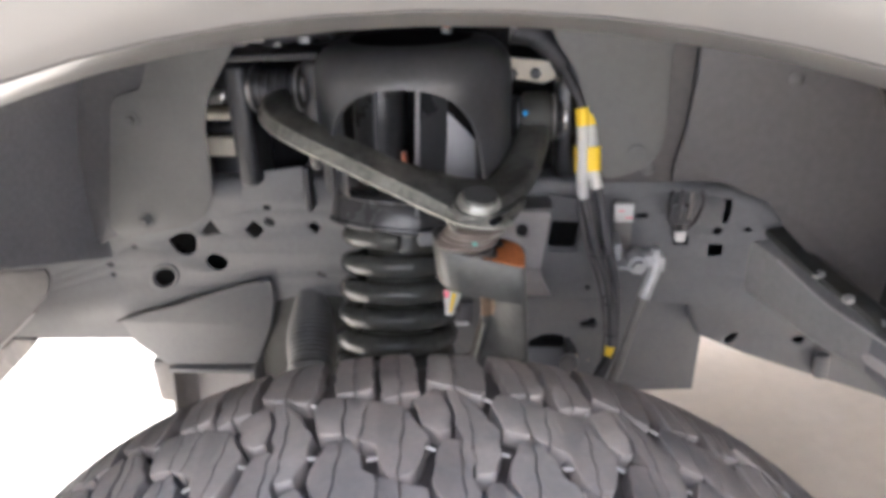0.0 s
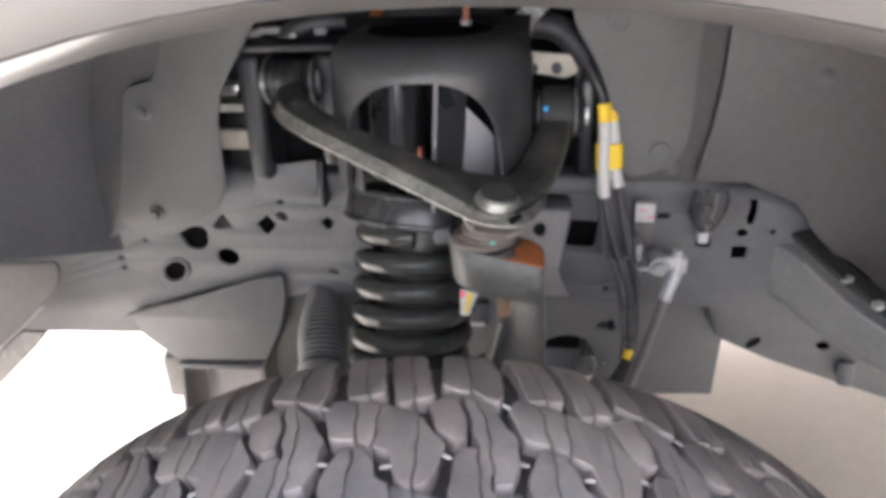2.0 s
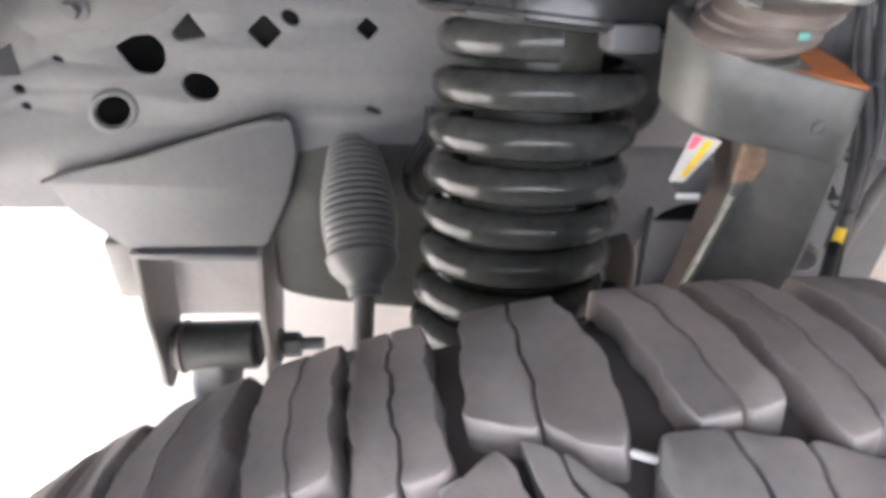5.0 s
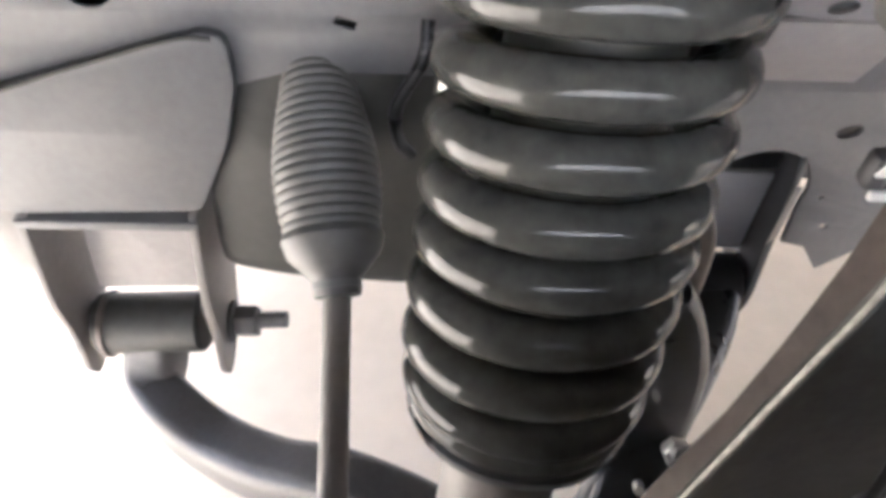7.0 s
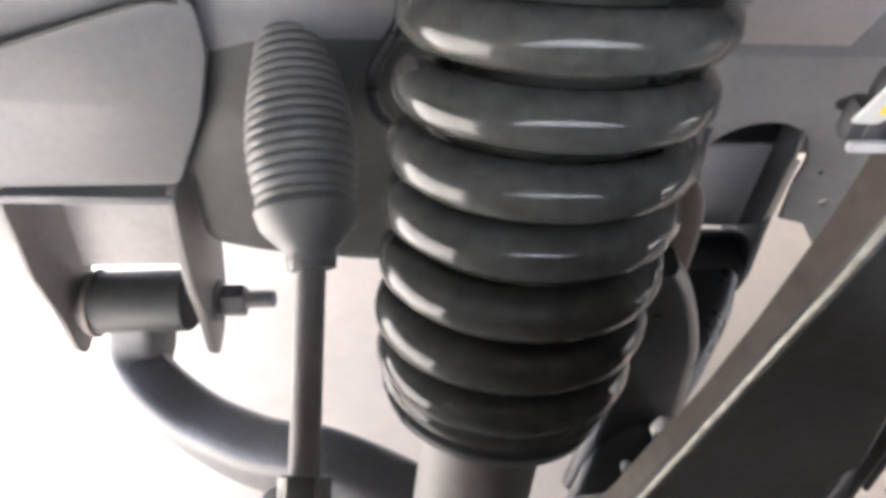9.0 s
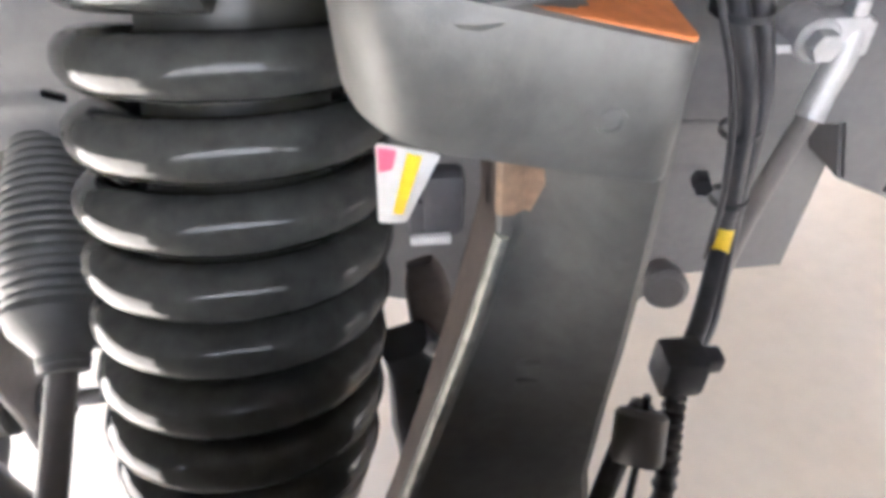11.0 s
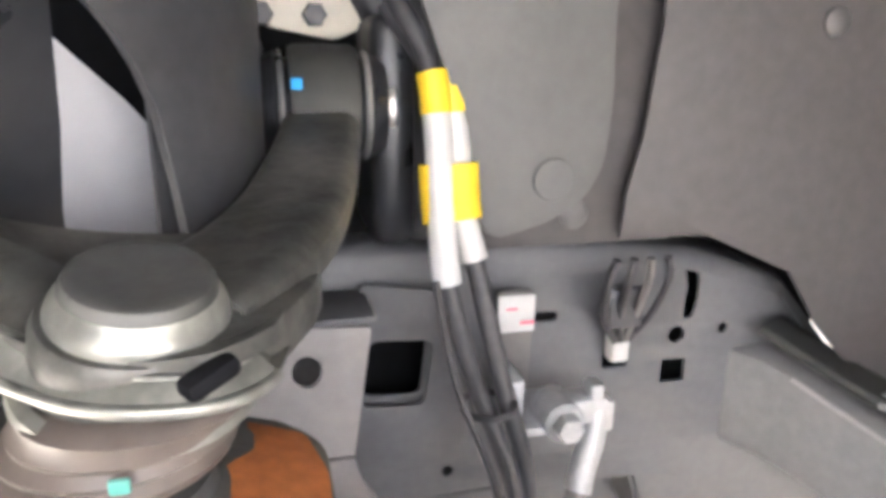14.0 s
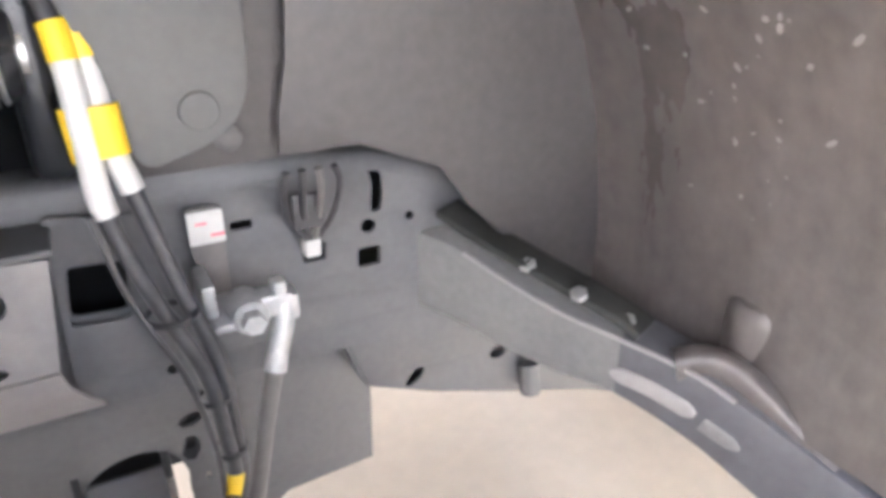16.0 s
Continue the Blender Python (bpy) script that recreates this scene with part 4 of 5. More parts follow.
part("clamp_ring", lathe([(0.029, 0.981), (0.0328, 0.980), (0.0335, 0.977), (0.030, 0.9745)], 36, at_joint(0), close=False), M_EDGE, boot, "worn steel clamp ring")
part("paint_mark", box(0.0575, 0.7353, 0.967, 0.005, 0.002, 0.004, 0.0007), M_TEAL, boot, "small teal paint mark")
part("slot", box(0, 0, 0, 0.016, 0.008, 0.006, 0.0025, m=Matrix.Translation((0.079, 0.7435, 0.9895)) @ pose(0, 0, 0, 0, -14, 38)), M_DARK, uca, "dark slot under the arm")
part("paint_mark", box(0.113, 0.9425, 1.049, 0.006, 0.003, 0.006, 0.001), M_BLUE, uca, "small blue paint mark")

# ---- steering knuckle ----
kn = thing("steering_knuckle", (0.06, 0.76, 0.45), "cast grey steering knuckle with a rusty machined pad", "knuckle")
# the neck: height, ridge (x, y), outer edge (x, y), back edge (x, y)
NECK = [(0.915, 0.058, 0.768, 0.1105, 0.748, 0.056, 0.812), (0.885, 0.062, 0.772, 0.112, 0.749, 0.060, 0.806), (0.85, 0.0635, 0.7736, 0.114, 0.752, 0.062, 0.801), (0.80, 0.0507, 0.7686, 0.1155, 0.756, 0.049, 0.788), (0.75, 0.0366, 0.7637, 0.116, 0.760, 0.035, 0.778),
        (0.70, 0.0225, 0.7587, 0.117, 0.763, 0.021, 0.771), (0.65, 0.0085, 0.7537, 0.124, 0.760, 0.007, 0.769), (0.60, -0.0056, 0.7487, 0.132, 0.757, -0.006, 0.766), (0.50, -0.03, 0.74, 0.14, 0.75, -0.034, 0.765), (0.43, -0.04, 0.735, 0.145, 0.745, -0.044, 0.765)]
casting, flank = bmesh.new(), bmesh.new()
loops, edges_ = [], []
for z, rx, ry, ox, oy, bx, by in NECK:
    plan = [(rx, ry + 0.0015), (rx + 0.0015, ry), (rx + 0.006, ry + 0.0004), (rx + 0.010, ry + 0.0035), ((rx + ox) / 2, (ry + oy) / 2 + 0.005), (ox - 0.010, oy + 0.002), (ox - 0.004, oy), (ox, oy + 0.003), (ox + 0.001, oy + 0.02), (ox - 0.006, oy + 0.04), ((bx + ox) / 2, by + 0.02), (bx + 0.006, by + 0.006), (bx, by)]
    loops.append([casting.verts.new((x, y, z)) for x, y in plan])
    edges_.append([flank.verts.new((x - 0.0006, y, z)) for x, y in (plan[11], plan[12], plan[0])])
for la, lb in zip(loops, loops[1:]):
    for k in range(len(la)):
        casting.faces.new((la[k], la[(k + 1) % len(la)], lb[(k + 1) % len(la)], lb[k]))
for la, lb in zip(edges_, edges_[1:]):
    for k in range(2):
        flank.faces.new((la[k], la[k + 1], lb[k + 1], lb[k]))
casting.faces.new(loops[0])
casting.faces.new(loops[-1])
part("casting", casting, M_KNUCKLE, kn, angle=30)
part("brown_flank", flank, M_FLANK, kn, "dark brown flank of the casting", angle=30)


def pad_top(x):
    """Height of the head's sloping top face."""
    return 0.9545 - 0.32 * (x - 0.025) + 0.9 * max(0.0, x - 0.025) ** 2


head_plan = smooth_loop([(0.111, -0.746), (0.111, -0.80), (0.095, -0.815), (0.02, -0.815), (0.0085, -0.80), (0.0075, -0.786), (0.013, -0.765), (0.022, -0.751), (0.036, -0.746)], 0.01, 4)
head = plate(head_plan, 0.05, m=Matrix.Translation((0, 0, 0.90)) @ pose(0, 0, 0, 90), bevel=0.0022)
zs = sorted(v.co.z for v in head.verts)
for v in head.verts:
    k = (v.co.z - zs[0]) / (zs[-1] - zs[0])
    low = 0.9065 - 0.012 * min(1.0, max(0.0, (v.co.x - 0.02) / 0.06)) - 0.006 * max(0.0, (v.co.x - 0.08) / 0.03)
    v.co.z = low + (pad_top(v.co.x) - low) * k
    if k < 0.5 and v.co.x < 0.05:
        v.co.x += 0.004
part("head", head, M_KNUCKLE, kn)
rust = plate(smooth_loop([(0.055, -0.7485), (0.1095, -0.7485), (0.1100, -0.78), (0.104, -0.803), (0.085, -0.809), (0.066, -0.807), (0.052, -0.79), (0.055, -0.77)], 0.004), 0.002, m=pose(0, 0, 0, 90), bevel=0.0006)
zs = sorted(v.co.z for v in rust.verts)
for v in rust.verts:
    v.co.z = pad_top(v.co.x) + 0.0009 + (v.co.z - zs[-1])
part("machined_pad", rust, M_RUST, kn, "orange surface rust on the machined pad")
part("boss", lathe([(0.024, 0.935), (0.027, 0.942), (0.025, 0.9465), (0.02, 0.9475)], 32, Matrix.Translation((0.050, 0.772, 0))), M_KNUCKLE, kn)
stain = []
for z in (0.890, 0.882, 0.874, 0.866, 0.860):
    _, rx, ry, ox, oy, _, _ = (float(np.interp(z, [q[0] for q in reversed(NECK)], [q[k] for q in reversed(NECK)])) for k in range(7))
    wide = 0.45 - 0.3 * abs(z - 0.876) / 0.016
    ends = Vector((rx + 0.010, ry + 0.0029, z)), Vector(((rx + ox) / 2, (ry + oy) / 2 + 0.0044, z))
    stain.append([Vector((rx - 0.0004, ry + 0.0010, z)), Vector((rx + 0.0014, ry - 0.0007, z)), Vector((rx + 0.006, ry - 0.0003, z)), ends[0], ends[0].lerp(ends[1], wide)])
part("rust_stain", sheet(stain, 0.0004), M_STAIN, kn, "brown stain on the neck")
part("cast_mark", lathe([(0.0045, 0), (0.0043, 0.0006), (0.003, 0.0008), (0.0028, 0.0)], 20, along((0.088, 0.746, 0.9125), (0.088, 0.7, 0.9125)), close=False), M_KNUCKLE, kn)
for k in range(2):
    part("cast_bar", box(0.080, 0.7668, 0.785 - 0.012 * k, 0.010, 0.0016, 0.004, 0.0008), M_KNUCKLE, kn)

# the highlight along the neck's bevel, laid on as a pale strip
part("lit_ridge", sweep(glide([(0.0655, 0.7738, 0.85), (0.054, 0.7690, 0.80), (0.0400, 0.7640, 0.75), (0.0260, 0.7590, 0.70), (0.012, 0.7540, 0.65), (-0.002, 0.749, 0.60)], 8), rounded(0.006, 0.004, 0.0015)), M_LIT_RIDGE, kn, "casting ridge with its highlight painted pale")
part("hub", rod((0.03, 0.64, 0.45), (0.03, 0.80, 0.45), 0.085, 32, 0.006), M_KNUCKLE, kn)
tag = thing("paper_tag", (0.02, 0.756, 0.90), "white paper tag with pink and yellow marks stuck on the knuckle", "tag")


def hung(bm):
    """Leans a tag back towards its foot."""
    for v in bm.verts:
        v.co.y += 0.40 * (0.900 - v.co.z)
    return bm


part("strip", hung(plate(smooth_loop([(0.0225, 0.905), (0.0415, 0.8985), (0.031, 0.862), (0.0215, 0.8625)], 0.002), 0.0012, m=Matrix.Translation((0, 0.7535, 0)), bevel=0.0003)), M_WHITE, tag)
part("yellow_mark", hung(plate([(0.0315, 0.9005), (0.0358, 0.8985), (0.0298, 0.868), (0.0265, 0.869)], 0.0006, m=Matrix.Translation((0, 0.7527, 0)), bevel=0.0001)), M_YELLOW, tag, "yellow stripe")
part("pink_mark", hung(plate(smooth_loop([(0.0230, 0.904), (0.0285, 0.902), (0.0270, 0.893), (0.0228, 0.892)], 0.001), 0.0006, m=Matrix.Translation((0, 0.7527, 0)), bevel=0.0001)), M_PINK, tag, "pink corner")

speed = thing("wheel_speed_sensor", (0.04, 0.785, 0.85), "dark speed sensor plug with a white band beside the knuckle", "sensor")
part("plug", join(box(0.045, 0.786, 0.858, 0.016, 0.012, 0.028, 0.004), box(0.038, 0.787, 0.852, 0.012, 0.010, 0.016, 0.003)), M_RUBBER, speed)
part("label_band", box(0.040, 0.779, 0.8455, 0.015, 0.003, 0.004, 0.0008), M_WHITE, speed, "white band")


# ---- steering rack and tie rod ----
rack = thing("tie_rod", (-0.19, 0.95, 0.7), "grey pleated rubber rack boot on a thin steel tie rod", "tie rod")
A, B = Vector((-0.207, 1.018, 0.752)), Vector((-0.1875, 0.893, 0.664))
prof = [(0.020, -0.005), (0.024, 0.0)]
LB = (B - A).length
PLEATS = 17
for k in range(PLEATS):
    z = 0.004 + k * 0.0068
    r = 0.0235 + 0.0115 * math.sin(math.pi * min(1, k / 22)) ** 1.3
    prof += [(r, z), (r + 0.0015, z + 0.002), (r + 0.0015, z + 0.0036), (r, z + 0.0056)]
prof += [(0.0345, LB - 0.030), (0.031, LB - 0.019), (0.022, LB - 0.009), (0.0165, LB - 0.003), (0.0155, LB + 0.008), (0.010, LB + 0.009)]
part("boot", lathe(prof, 36, along(A, B)), M_BOOT, rack)
part("clamp", lathe([(0.0155, -0.003), (0.0165, -0.002), (0.0165, 0.003), (0.0155, 0.004)], 24, along(B, B + (B - A))), M_FRAME, rack, "thin steel band clamp")
C = Vector((-0.184, 0.762, 0.592))
part("rod", rod(B - (C - B) * 0.05, C, 0.0095, 20), M_FRAME_WARM, rack, "dusty brownish steel rod")
part("rod_end", join(rod(C - Vector((0, -0.014, -0.008)), C + Vector((0.0, -0.04, -0.022)), 0.015), hexnut(C + Vector((0, 0.014, 0.008)), C, 0.016)), M_FORGED, rack)
part("outer_rod", rod(C + Vector((0, -0.04, -0.022)), (-0.17, 0.68, 0.53), 0.014), M_FORGED, rack)
part("grease_cap", lathe([(0.0, -0.006), (0.008, -0.005), (0.009, 0.004), (0, 0.006)], 16, Matrix.Translation((-0.200, 0.765, 0.586))), M_WHITE, rack, "white plastic cap")
gear = thing("steering_gear", (-0.2, 1.02, 0.7), "dark cast steering gear housing behind the boot", "steering gear")
part("housing", rod((-0.196, 1.09, 0.80), (-0.194, 1.012, 0.785), 0.034, 30, 0.006), M_GEAR, gear)
part("casting", plate(smooth_loop([(-0.296, 0.735), (-0.300, 0.655), (-0.305, 0.56), (-0.25, 0.545), (-0.14, 0.535), (-0.128, 0.56), (-0.120, 0.78), (-0.16, 0.79), (-0.225, 0.765)], 0.02), 0.03, m=Matrix.Translation((0, 1.004, 0)), bevel=0.012), M_GEAR, gear, "dark rounded gear casting")
part("lower_casting", plate(smooth_loop([(-0.29, 0.525), (-0.12, 0.525), (-0.12, 0.70), (-0.29, 0.70)], 0.02), 0.03, m=Matrix.Translation((0, 1.04, 0)), bevel=0.008), M_GEAR, gear)

hook = thing("black_hook_bracket", (-0.14, 0.99, 0.74), "small black bent hook beside the rack boot", "bracket")
part("hook", tube([(-0.13, 0.995, 0.80), (-0.133, 0.985, 0.777), (-0.15, 0.98, 0.745), (-0.149, 0.98, 0.718), (-0.14, 0.98, 0.704)], 0.0045, 10), M_BLACK, hook)

# ---- hoses ----
hoses = thing("brake_hose_bundle", (0.2, 0.92, 0.7), "two hoses in white sleeves bound with yellow tape", "hose bundle")
h1 = [(0.150, 0.96, 1.10), (0.169, 0.945, 1.065), (0.174, 0.937, 1.03), (0.175, 0.930, 0.985), (0.178, 0.922, 0.945), (0.203, 0.92, 0.885), (0.225, 0.914, 0.825), (0.231, 0.908, 0.77), (0.231, 0.902, 0.73), (0.205, 0.855, 0.715), (0.188, 0.83, 0.71)]
h2 = [(0.160, 0.965, 1.10), (0.178, 0.950, 1.065), (0.185, 0.944, 1.03), (0.188, 0.938, 0.985), (0.196, 0.932, 0.95), (0.220, 0.928, 0.885), (0.236, 0.920, 0.825), (0.238, 0.912, 0.77), (0.237, 0.906, 0.73), (0.213, 0.86, 0.712), (0.195, 0.835, 0.705)]
h1, h2 = ([(x + 0.010 * k, y + 0.002 * k - 0.002, z) for x, y, z in h for k in (min(1.0, max(0.0, (z - 0.88) / 0.07)),)] for h in (h1, h2))
for h, z0 in ((h1, 0.943), (h2, 0.953)):
    p = glide(h, 10)
    part("hose", sweep(p, ring(0.0058, 12)), M_RUBBER, hoses, "black rubber hose")
    w = [q for q in p if z0 < q.z < 1.045]
    sl = part("sleeve", sweep(w, ring(0.0078, 14)), M_WHITE, hoses, "white plastic sleeve")
    t2 = [q for q in p if 1.03 < q.z < 1.058]
    part("tape", sweep(t2, ring(0.0086, 14)), M_YELLOW, sl, "yellow tape band")
mid = [(a + b) / 2 for a, b in zip(glide(h1, 10), glide(h2, 10))]
part("tape_wrap", sweep([q for q in mid if 0.977 < q.z < 1.008], rounded(0.033, 0.019, 0.009), up=(0, 1, 0.1)), M_YELLOW, hoses, "wide yellow tape wrap")
part("tape_mark", sweep([q for q in glide(h1, 10) if 0.724 < q.z < 0.739], ring(0.0064, 12)), M_YELLOW, hoses, "short yellow tape mark")
part("black_cable", tube([(0.162, 0.962, 1.09), (0.187, 0.955, 1.05), (0.2, 0.95, 1.0), (0.2, 0.948, 0.96)], 0.006), M_RUBBER, hoses)
part("thin_cable", tube([(0.178, 0.912, 0.95), (0.19, 0.91, 0.89), (0.212, 0.905, 0.83), (0.222, 0.90, 0.77), (0.222, 0.895, 0.72)], 0.0022, 8), M_RUBBER, hoses)
for x, y, z, r in ((0.229, 0.912, 0.80, 0.011), (0.233, 0.907, 0.755, 0.011), (0.212, 0.917, 0.87, 0.0155)):
    part("cable_tie", lathe([(r, -0.002), (r + 0.001, -0.002), (r + 0.001, 0.002), (r, 0.002)], 20, Matrix.Translation((x, y + 0.004, z)), close=False), M_BLACK, hoses, "thin black cable tie")

block = thing("hose_junction", (0.17, 0.80, 0.7), "dark junction block with round sensor plug where hoses part", "sensor")
part("block", join(box(0.182, 0.822, 0.706, 0.026, 0.024, 0.028, 0.004), box(0.2, 0.825, 0.707, 0.014, 0.012, 0.012, 0.002)), M_RUBBER, block)
part("sensor", lathe([(0.011, 0), (0.0135, 0.003), (0.0135, 0.024), (0.012, 0.027), (0.0085, 0.027), (0.0085, 0.022), (0.003, 0.022), (0, 0.023)], 28, along((0.148, 0.787, 0.718), (0.141, 0.764, 0.694))), M_FRAME_WARM, block, "grey round sensor plug")
part("hose", tube([(0.15, 0.792, 0.715), (0.142, 0.785, 0.69), (0.13, 0.77, 0.66), (0.115, 0.75, 0.60)], 0.0065), M_RUBBER, block, "black hose")
part("round_cap", lathe([(0.0, 0.010), (0.009, 0.010), (0.012, 0.007), (0.012, 0.0), (0.008, -0.014)], 24, along((0.172, 0.846, 0.749), (0.166, 0.82, 0.755))), M_FRAME_WARM, block, "grey round cap")
part("cable", tube([(0.15, 0.79, 0.725), (0.15, 0.78, 0.68), (0.15, 0.77, 0.60)], 0.0022, 8), M_RUBBER, block, "thin black cable")
pleat = [(0.182, 0.82, 0.70), (0.178, 0.805, 0.68), (0.176, 0.79, 0.65), (0.175, 0.77, 0.59)]
part("ribbed_hose", sweep(glide(pleat, 14), ring(0.0065, 12), scales=lambda u: 1.0 + 0.16 * math.sin(u * 90)), M_RUBBER, block, "ribbed black hose")

part("tie_bolt", hexnut((0.208, 0.906, 0.775), (0.205, 0.893, 0.776), 0.006), M_BLACK, hoses, "small dark bolt")

# silver fitting and its pipe on the rail
fit_ = thing("pipe_fitting", (0.285, 0.97, 0.83), "cast silver pipe fitting bolted on the frame rail", "pipe fitting")
part("strap", plate(smooth_loop([(0.238, 0.914), (0.238, 0.884), (0.245, 0.84), (0.262, 0.84), (0.263, 0.884), (0.263, 0.914)], 0.004), 0.004, m=Matrix.Translation((0, 0.985, 0))), M_FRAME_WARM, fit_)
part("label", box(0.2505, 0.983, 0.899, 0.026, 0.002, 0.026, 0.001), M_WHITE, fit_, "white square label with red unreadable marks")
part("red_mark", join(box(0.258, 0.9815, 0.893, 0.010, 0.001, 0.002, 0.0003), box(0.247, 0.9815, 0.903, 0.008, 0.001, 0.0016, 0.0003)), M_PINK, fit_, "thin red bars")
NEAR = Matrix.Translation((-0.010, -0.03, 0.010))
part("tray", join(box(0.263, 0.985, 0.832, 0.045, 0.05, 0.006, 0.002, m=NEAR), box(0.25, 0.995, 0.845, 0.01, 0.04, 0.03, 0.003, m=NEAR)), M_SILVER, fit_)
banjo = join(rod((0.274, 0.985, 0.838), (0.274, 0.955, 0.838), 0.013, 20, 0.002), hexnut((0.274, 0.957, 0.838), (0.274, 0.946, 0.838), 0.009), box(0.292, 0.972, 0.84, 0.03, 0.02, 0.018, 0.004), box(0.304, 0.972, 0.835, 0.014, 0.018, 0.022, 0.003), box(0.298, 0.97, 0.852, 0.01, 0.014, 0.012, 0.003))
bmesh.ops.transform(banjo, matrix=NEAR, verts=banjo.verts[:])
part("banjo", banjo, M_SILVER, fit_)
part("elbow", tube([(0.290, 0.94, 0.85), (0.287, 0.935, 0.832), (0.280, 0.93, 0.814), (0.275, 0.925, 0.80)], 0.0085), M_SILVER, fit_)
part("pipe", tube([(0.276, 0.926, 0.803), (0.266, 0.925, 0.765), (0.256, 0.92, 0.728), (0.245, 0.91, 0.695), (0.236, 0.90, 0.675)], 0.0065), M_FRAME_WARM, fit_, "grey ribbed pipe")

# fir-tree clip in the rail
clip = thing("harness_clip", (0.325, 0.98, 0.87), "clear and dark plastic harness clip pushed into the rail", "clip")
part("foot", box(0.330, 0.99, 0.866, 0.014, 0.014, 0.022, 0.003), M_WHITE, clip, "white clip foot")
for dx in (-0.016, -0.004, 0.008, 0.02):
    part("prong", tube([(0.330 + dx * 0.3, 0.985, 0.872), (0.326 + dx, 0.975, 0.895), (0.324 + dx * 1.2, 0.962, 0.925), (0.323 + dx, 0.958, 0.94)], 0.0028, 8), M_RUBBER if dx < 0 or dx > 0.01 else M_FRAME_WARM, clip)
part("web", box(0.326, 0.976, 0.9, 0.026, 0.006, 0.03, 0.003), M_RUBBER, clip)

# ---- body mount arm at the rear of the well ----
arm = thing("body_mount_arm", (0.6, 0.92, 0.68), "grey boxed steel body mount arm bolted to the rail", "mount arm")
ARM_AT, ARM_DIR, ARM_BACK = Vector((0.44, 0.985, 0)), Vector((0.501, -0.8654, 0)), Vector((0.8654, 0.501, 0))


def on_arm(s, z, back=0.0):
    """A point of the arm: distance from the rail, height, depth behind the front face."""
    return ARM_AT + ARM_DIR * s + ARM_BACK * back + Vector((0, 0, z))


# distance from the rail, top edge, lower edge
ARM_EDGES = [(-0.035, 0.850, 0.769), (0.0, 0.849, 0.769), (0.03, 0.842, 0.765), (0.06, 0.831, 0.757), (0.117, 0.813, 0.749), (0.175, 0.804, 0.747), (0.238, 0.792, 0.727), (0.305, 0.762, 0.690), (0.345, 0.744, 0.662), (0.47, 0.69, 0.58)]
ups = glide([(a, t, b) for a, t, b in ARM_EDGES], 5)
ring_of = []
for q in ups:
    a, t, b = q
    d = 0.062 - 0.03 * max(0.0, min(1.0, (a - 0.1) / 0.15))
    ring_of.append([on_arm(a, t - 0.006, 0.0), on_arm(a, t - 0.002, 0.001), on_arm(a, t, 0.004), on_arm(a, t + 0.002, d * 0.5), on_arm(a, t, d), on_arm(a, (t + b) / 2, d + 0.002), on_arm(a, b, d), on_arm(a, b - 0.001, d * 0.5), on_arm(a, b, 0.005), on_arm(a, b + 0.004, 0.001), on_arm(a, b + 0.010, 0.0)])


def loft(loops):
    """A closed skin over rings of points."""
    bm = bmesh.new()
    vs = [[bm.verts.new(p) for p in lp_] for lp_ in loops]
    for va, vb in zip(vs, vs[1:]):
        for k in range(len(va)):
            bm.faces.new((va[k], va[(k + 1) % len(va)], vb[(k + 1) % len(va)], vb[k]))
    bm.faces.new(vs[0])
    bm.faces.new(vs[-1])
    bmesh.ops.recalc_face_normals(bm, faces=bm.faces[:])
    return bm


part("channel", loft(ring_of[:27]), M_MOUNT, arm)
part("sleeve", loft([[p + (p - sum(lp_, Vector()) / 11) * 0.015 for p in lp_] for lp_ in ring_of[25:]]), M_SLOT, arm, "lavender-grey outer half of the arm")
part("edge_bead", sweep([on_arm(q.x, q.y - 0.001, -0.0005) for q in ups[10:33]], ring(0.0022, 8)), M_PRIMER, arm, "pale worn edge along the arm")
part("top_flange", sweep(glide([(0.455, 0.988, 0.872), (0.470, 0.958, 0.860), (0.493, 0.918, 0.845), (0.516, 0.881, 0.832), (0.536, 0.846, 0.820), (0.545, 0.826, 0.811)], 6), rounded(0.034, 0.008, 0.003)), M_GEAR, arm, "dark bolted top flange")
part("slot", sweep(glide([on_arm(0.170, 0.771, 0.002), on_arm(0.205, 0.766, 0.002), on_arm(0.240, 0.756, 0.002)], 8), rounded(0.010, 0.016, 0.004), scales=lambda u: (1.0, min(1.0, 0.35 + 7 * u, 0.35 + 7 * (1 - u)))), M_PRIMER, arm, "pale worn raised oval")
part("slot_end", sweep(glide([on_arm(0.246, 0.750, 0.003), on_arm(0.276, 0.738, 0.003)], 6), rounded(0.010, 0.015, 0.004), scales=lambda u: (1.0, min(1.0, 0.3 + 3 * (1 - u)))), M_MOUNT, arm, "darker oval recess")
for x, y, z in ((0.487, 0.908, 0.843), (0.505, 0.862, 0.834), (0.534, 0.836, 0.815)):
    part("bolt", hexnut((x, y, z), (x - 0.002, y - 0.001, z + 0.005), 0.0075), M_STEEL, arm, "bright flange bolt")
part("nut_boss", rod((0.555, 0.99, 0.672), (0.555, 0.982, 0.638), 0.011), M_FRAME, arm)

# ---- glimpses of the engine bay ----
bay = thing("engine_bay_bits", (-0.3, 1.02, 1.0), "cream and black plastic engine bay parts behind the panel gap", "engine part")
part("cream_block", join(box(-0.31, 1.03, 1.031, 0.05, 0.03, 0.012, 0.003), box(-0.312, 1.03, 0.986, 0.05, 0.03, 0.028, 0.004)), M_CREAM, bay)
part("bright_plug", box(-0.308, 1.025, 1.056, 0.03, 0.02, 0.018, 0.004), M_STEEL, bay)
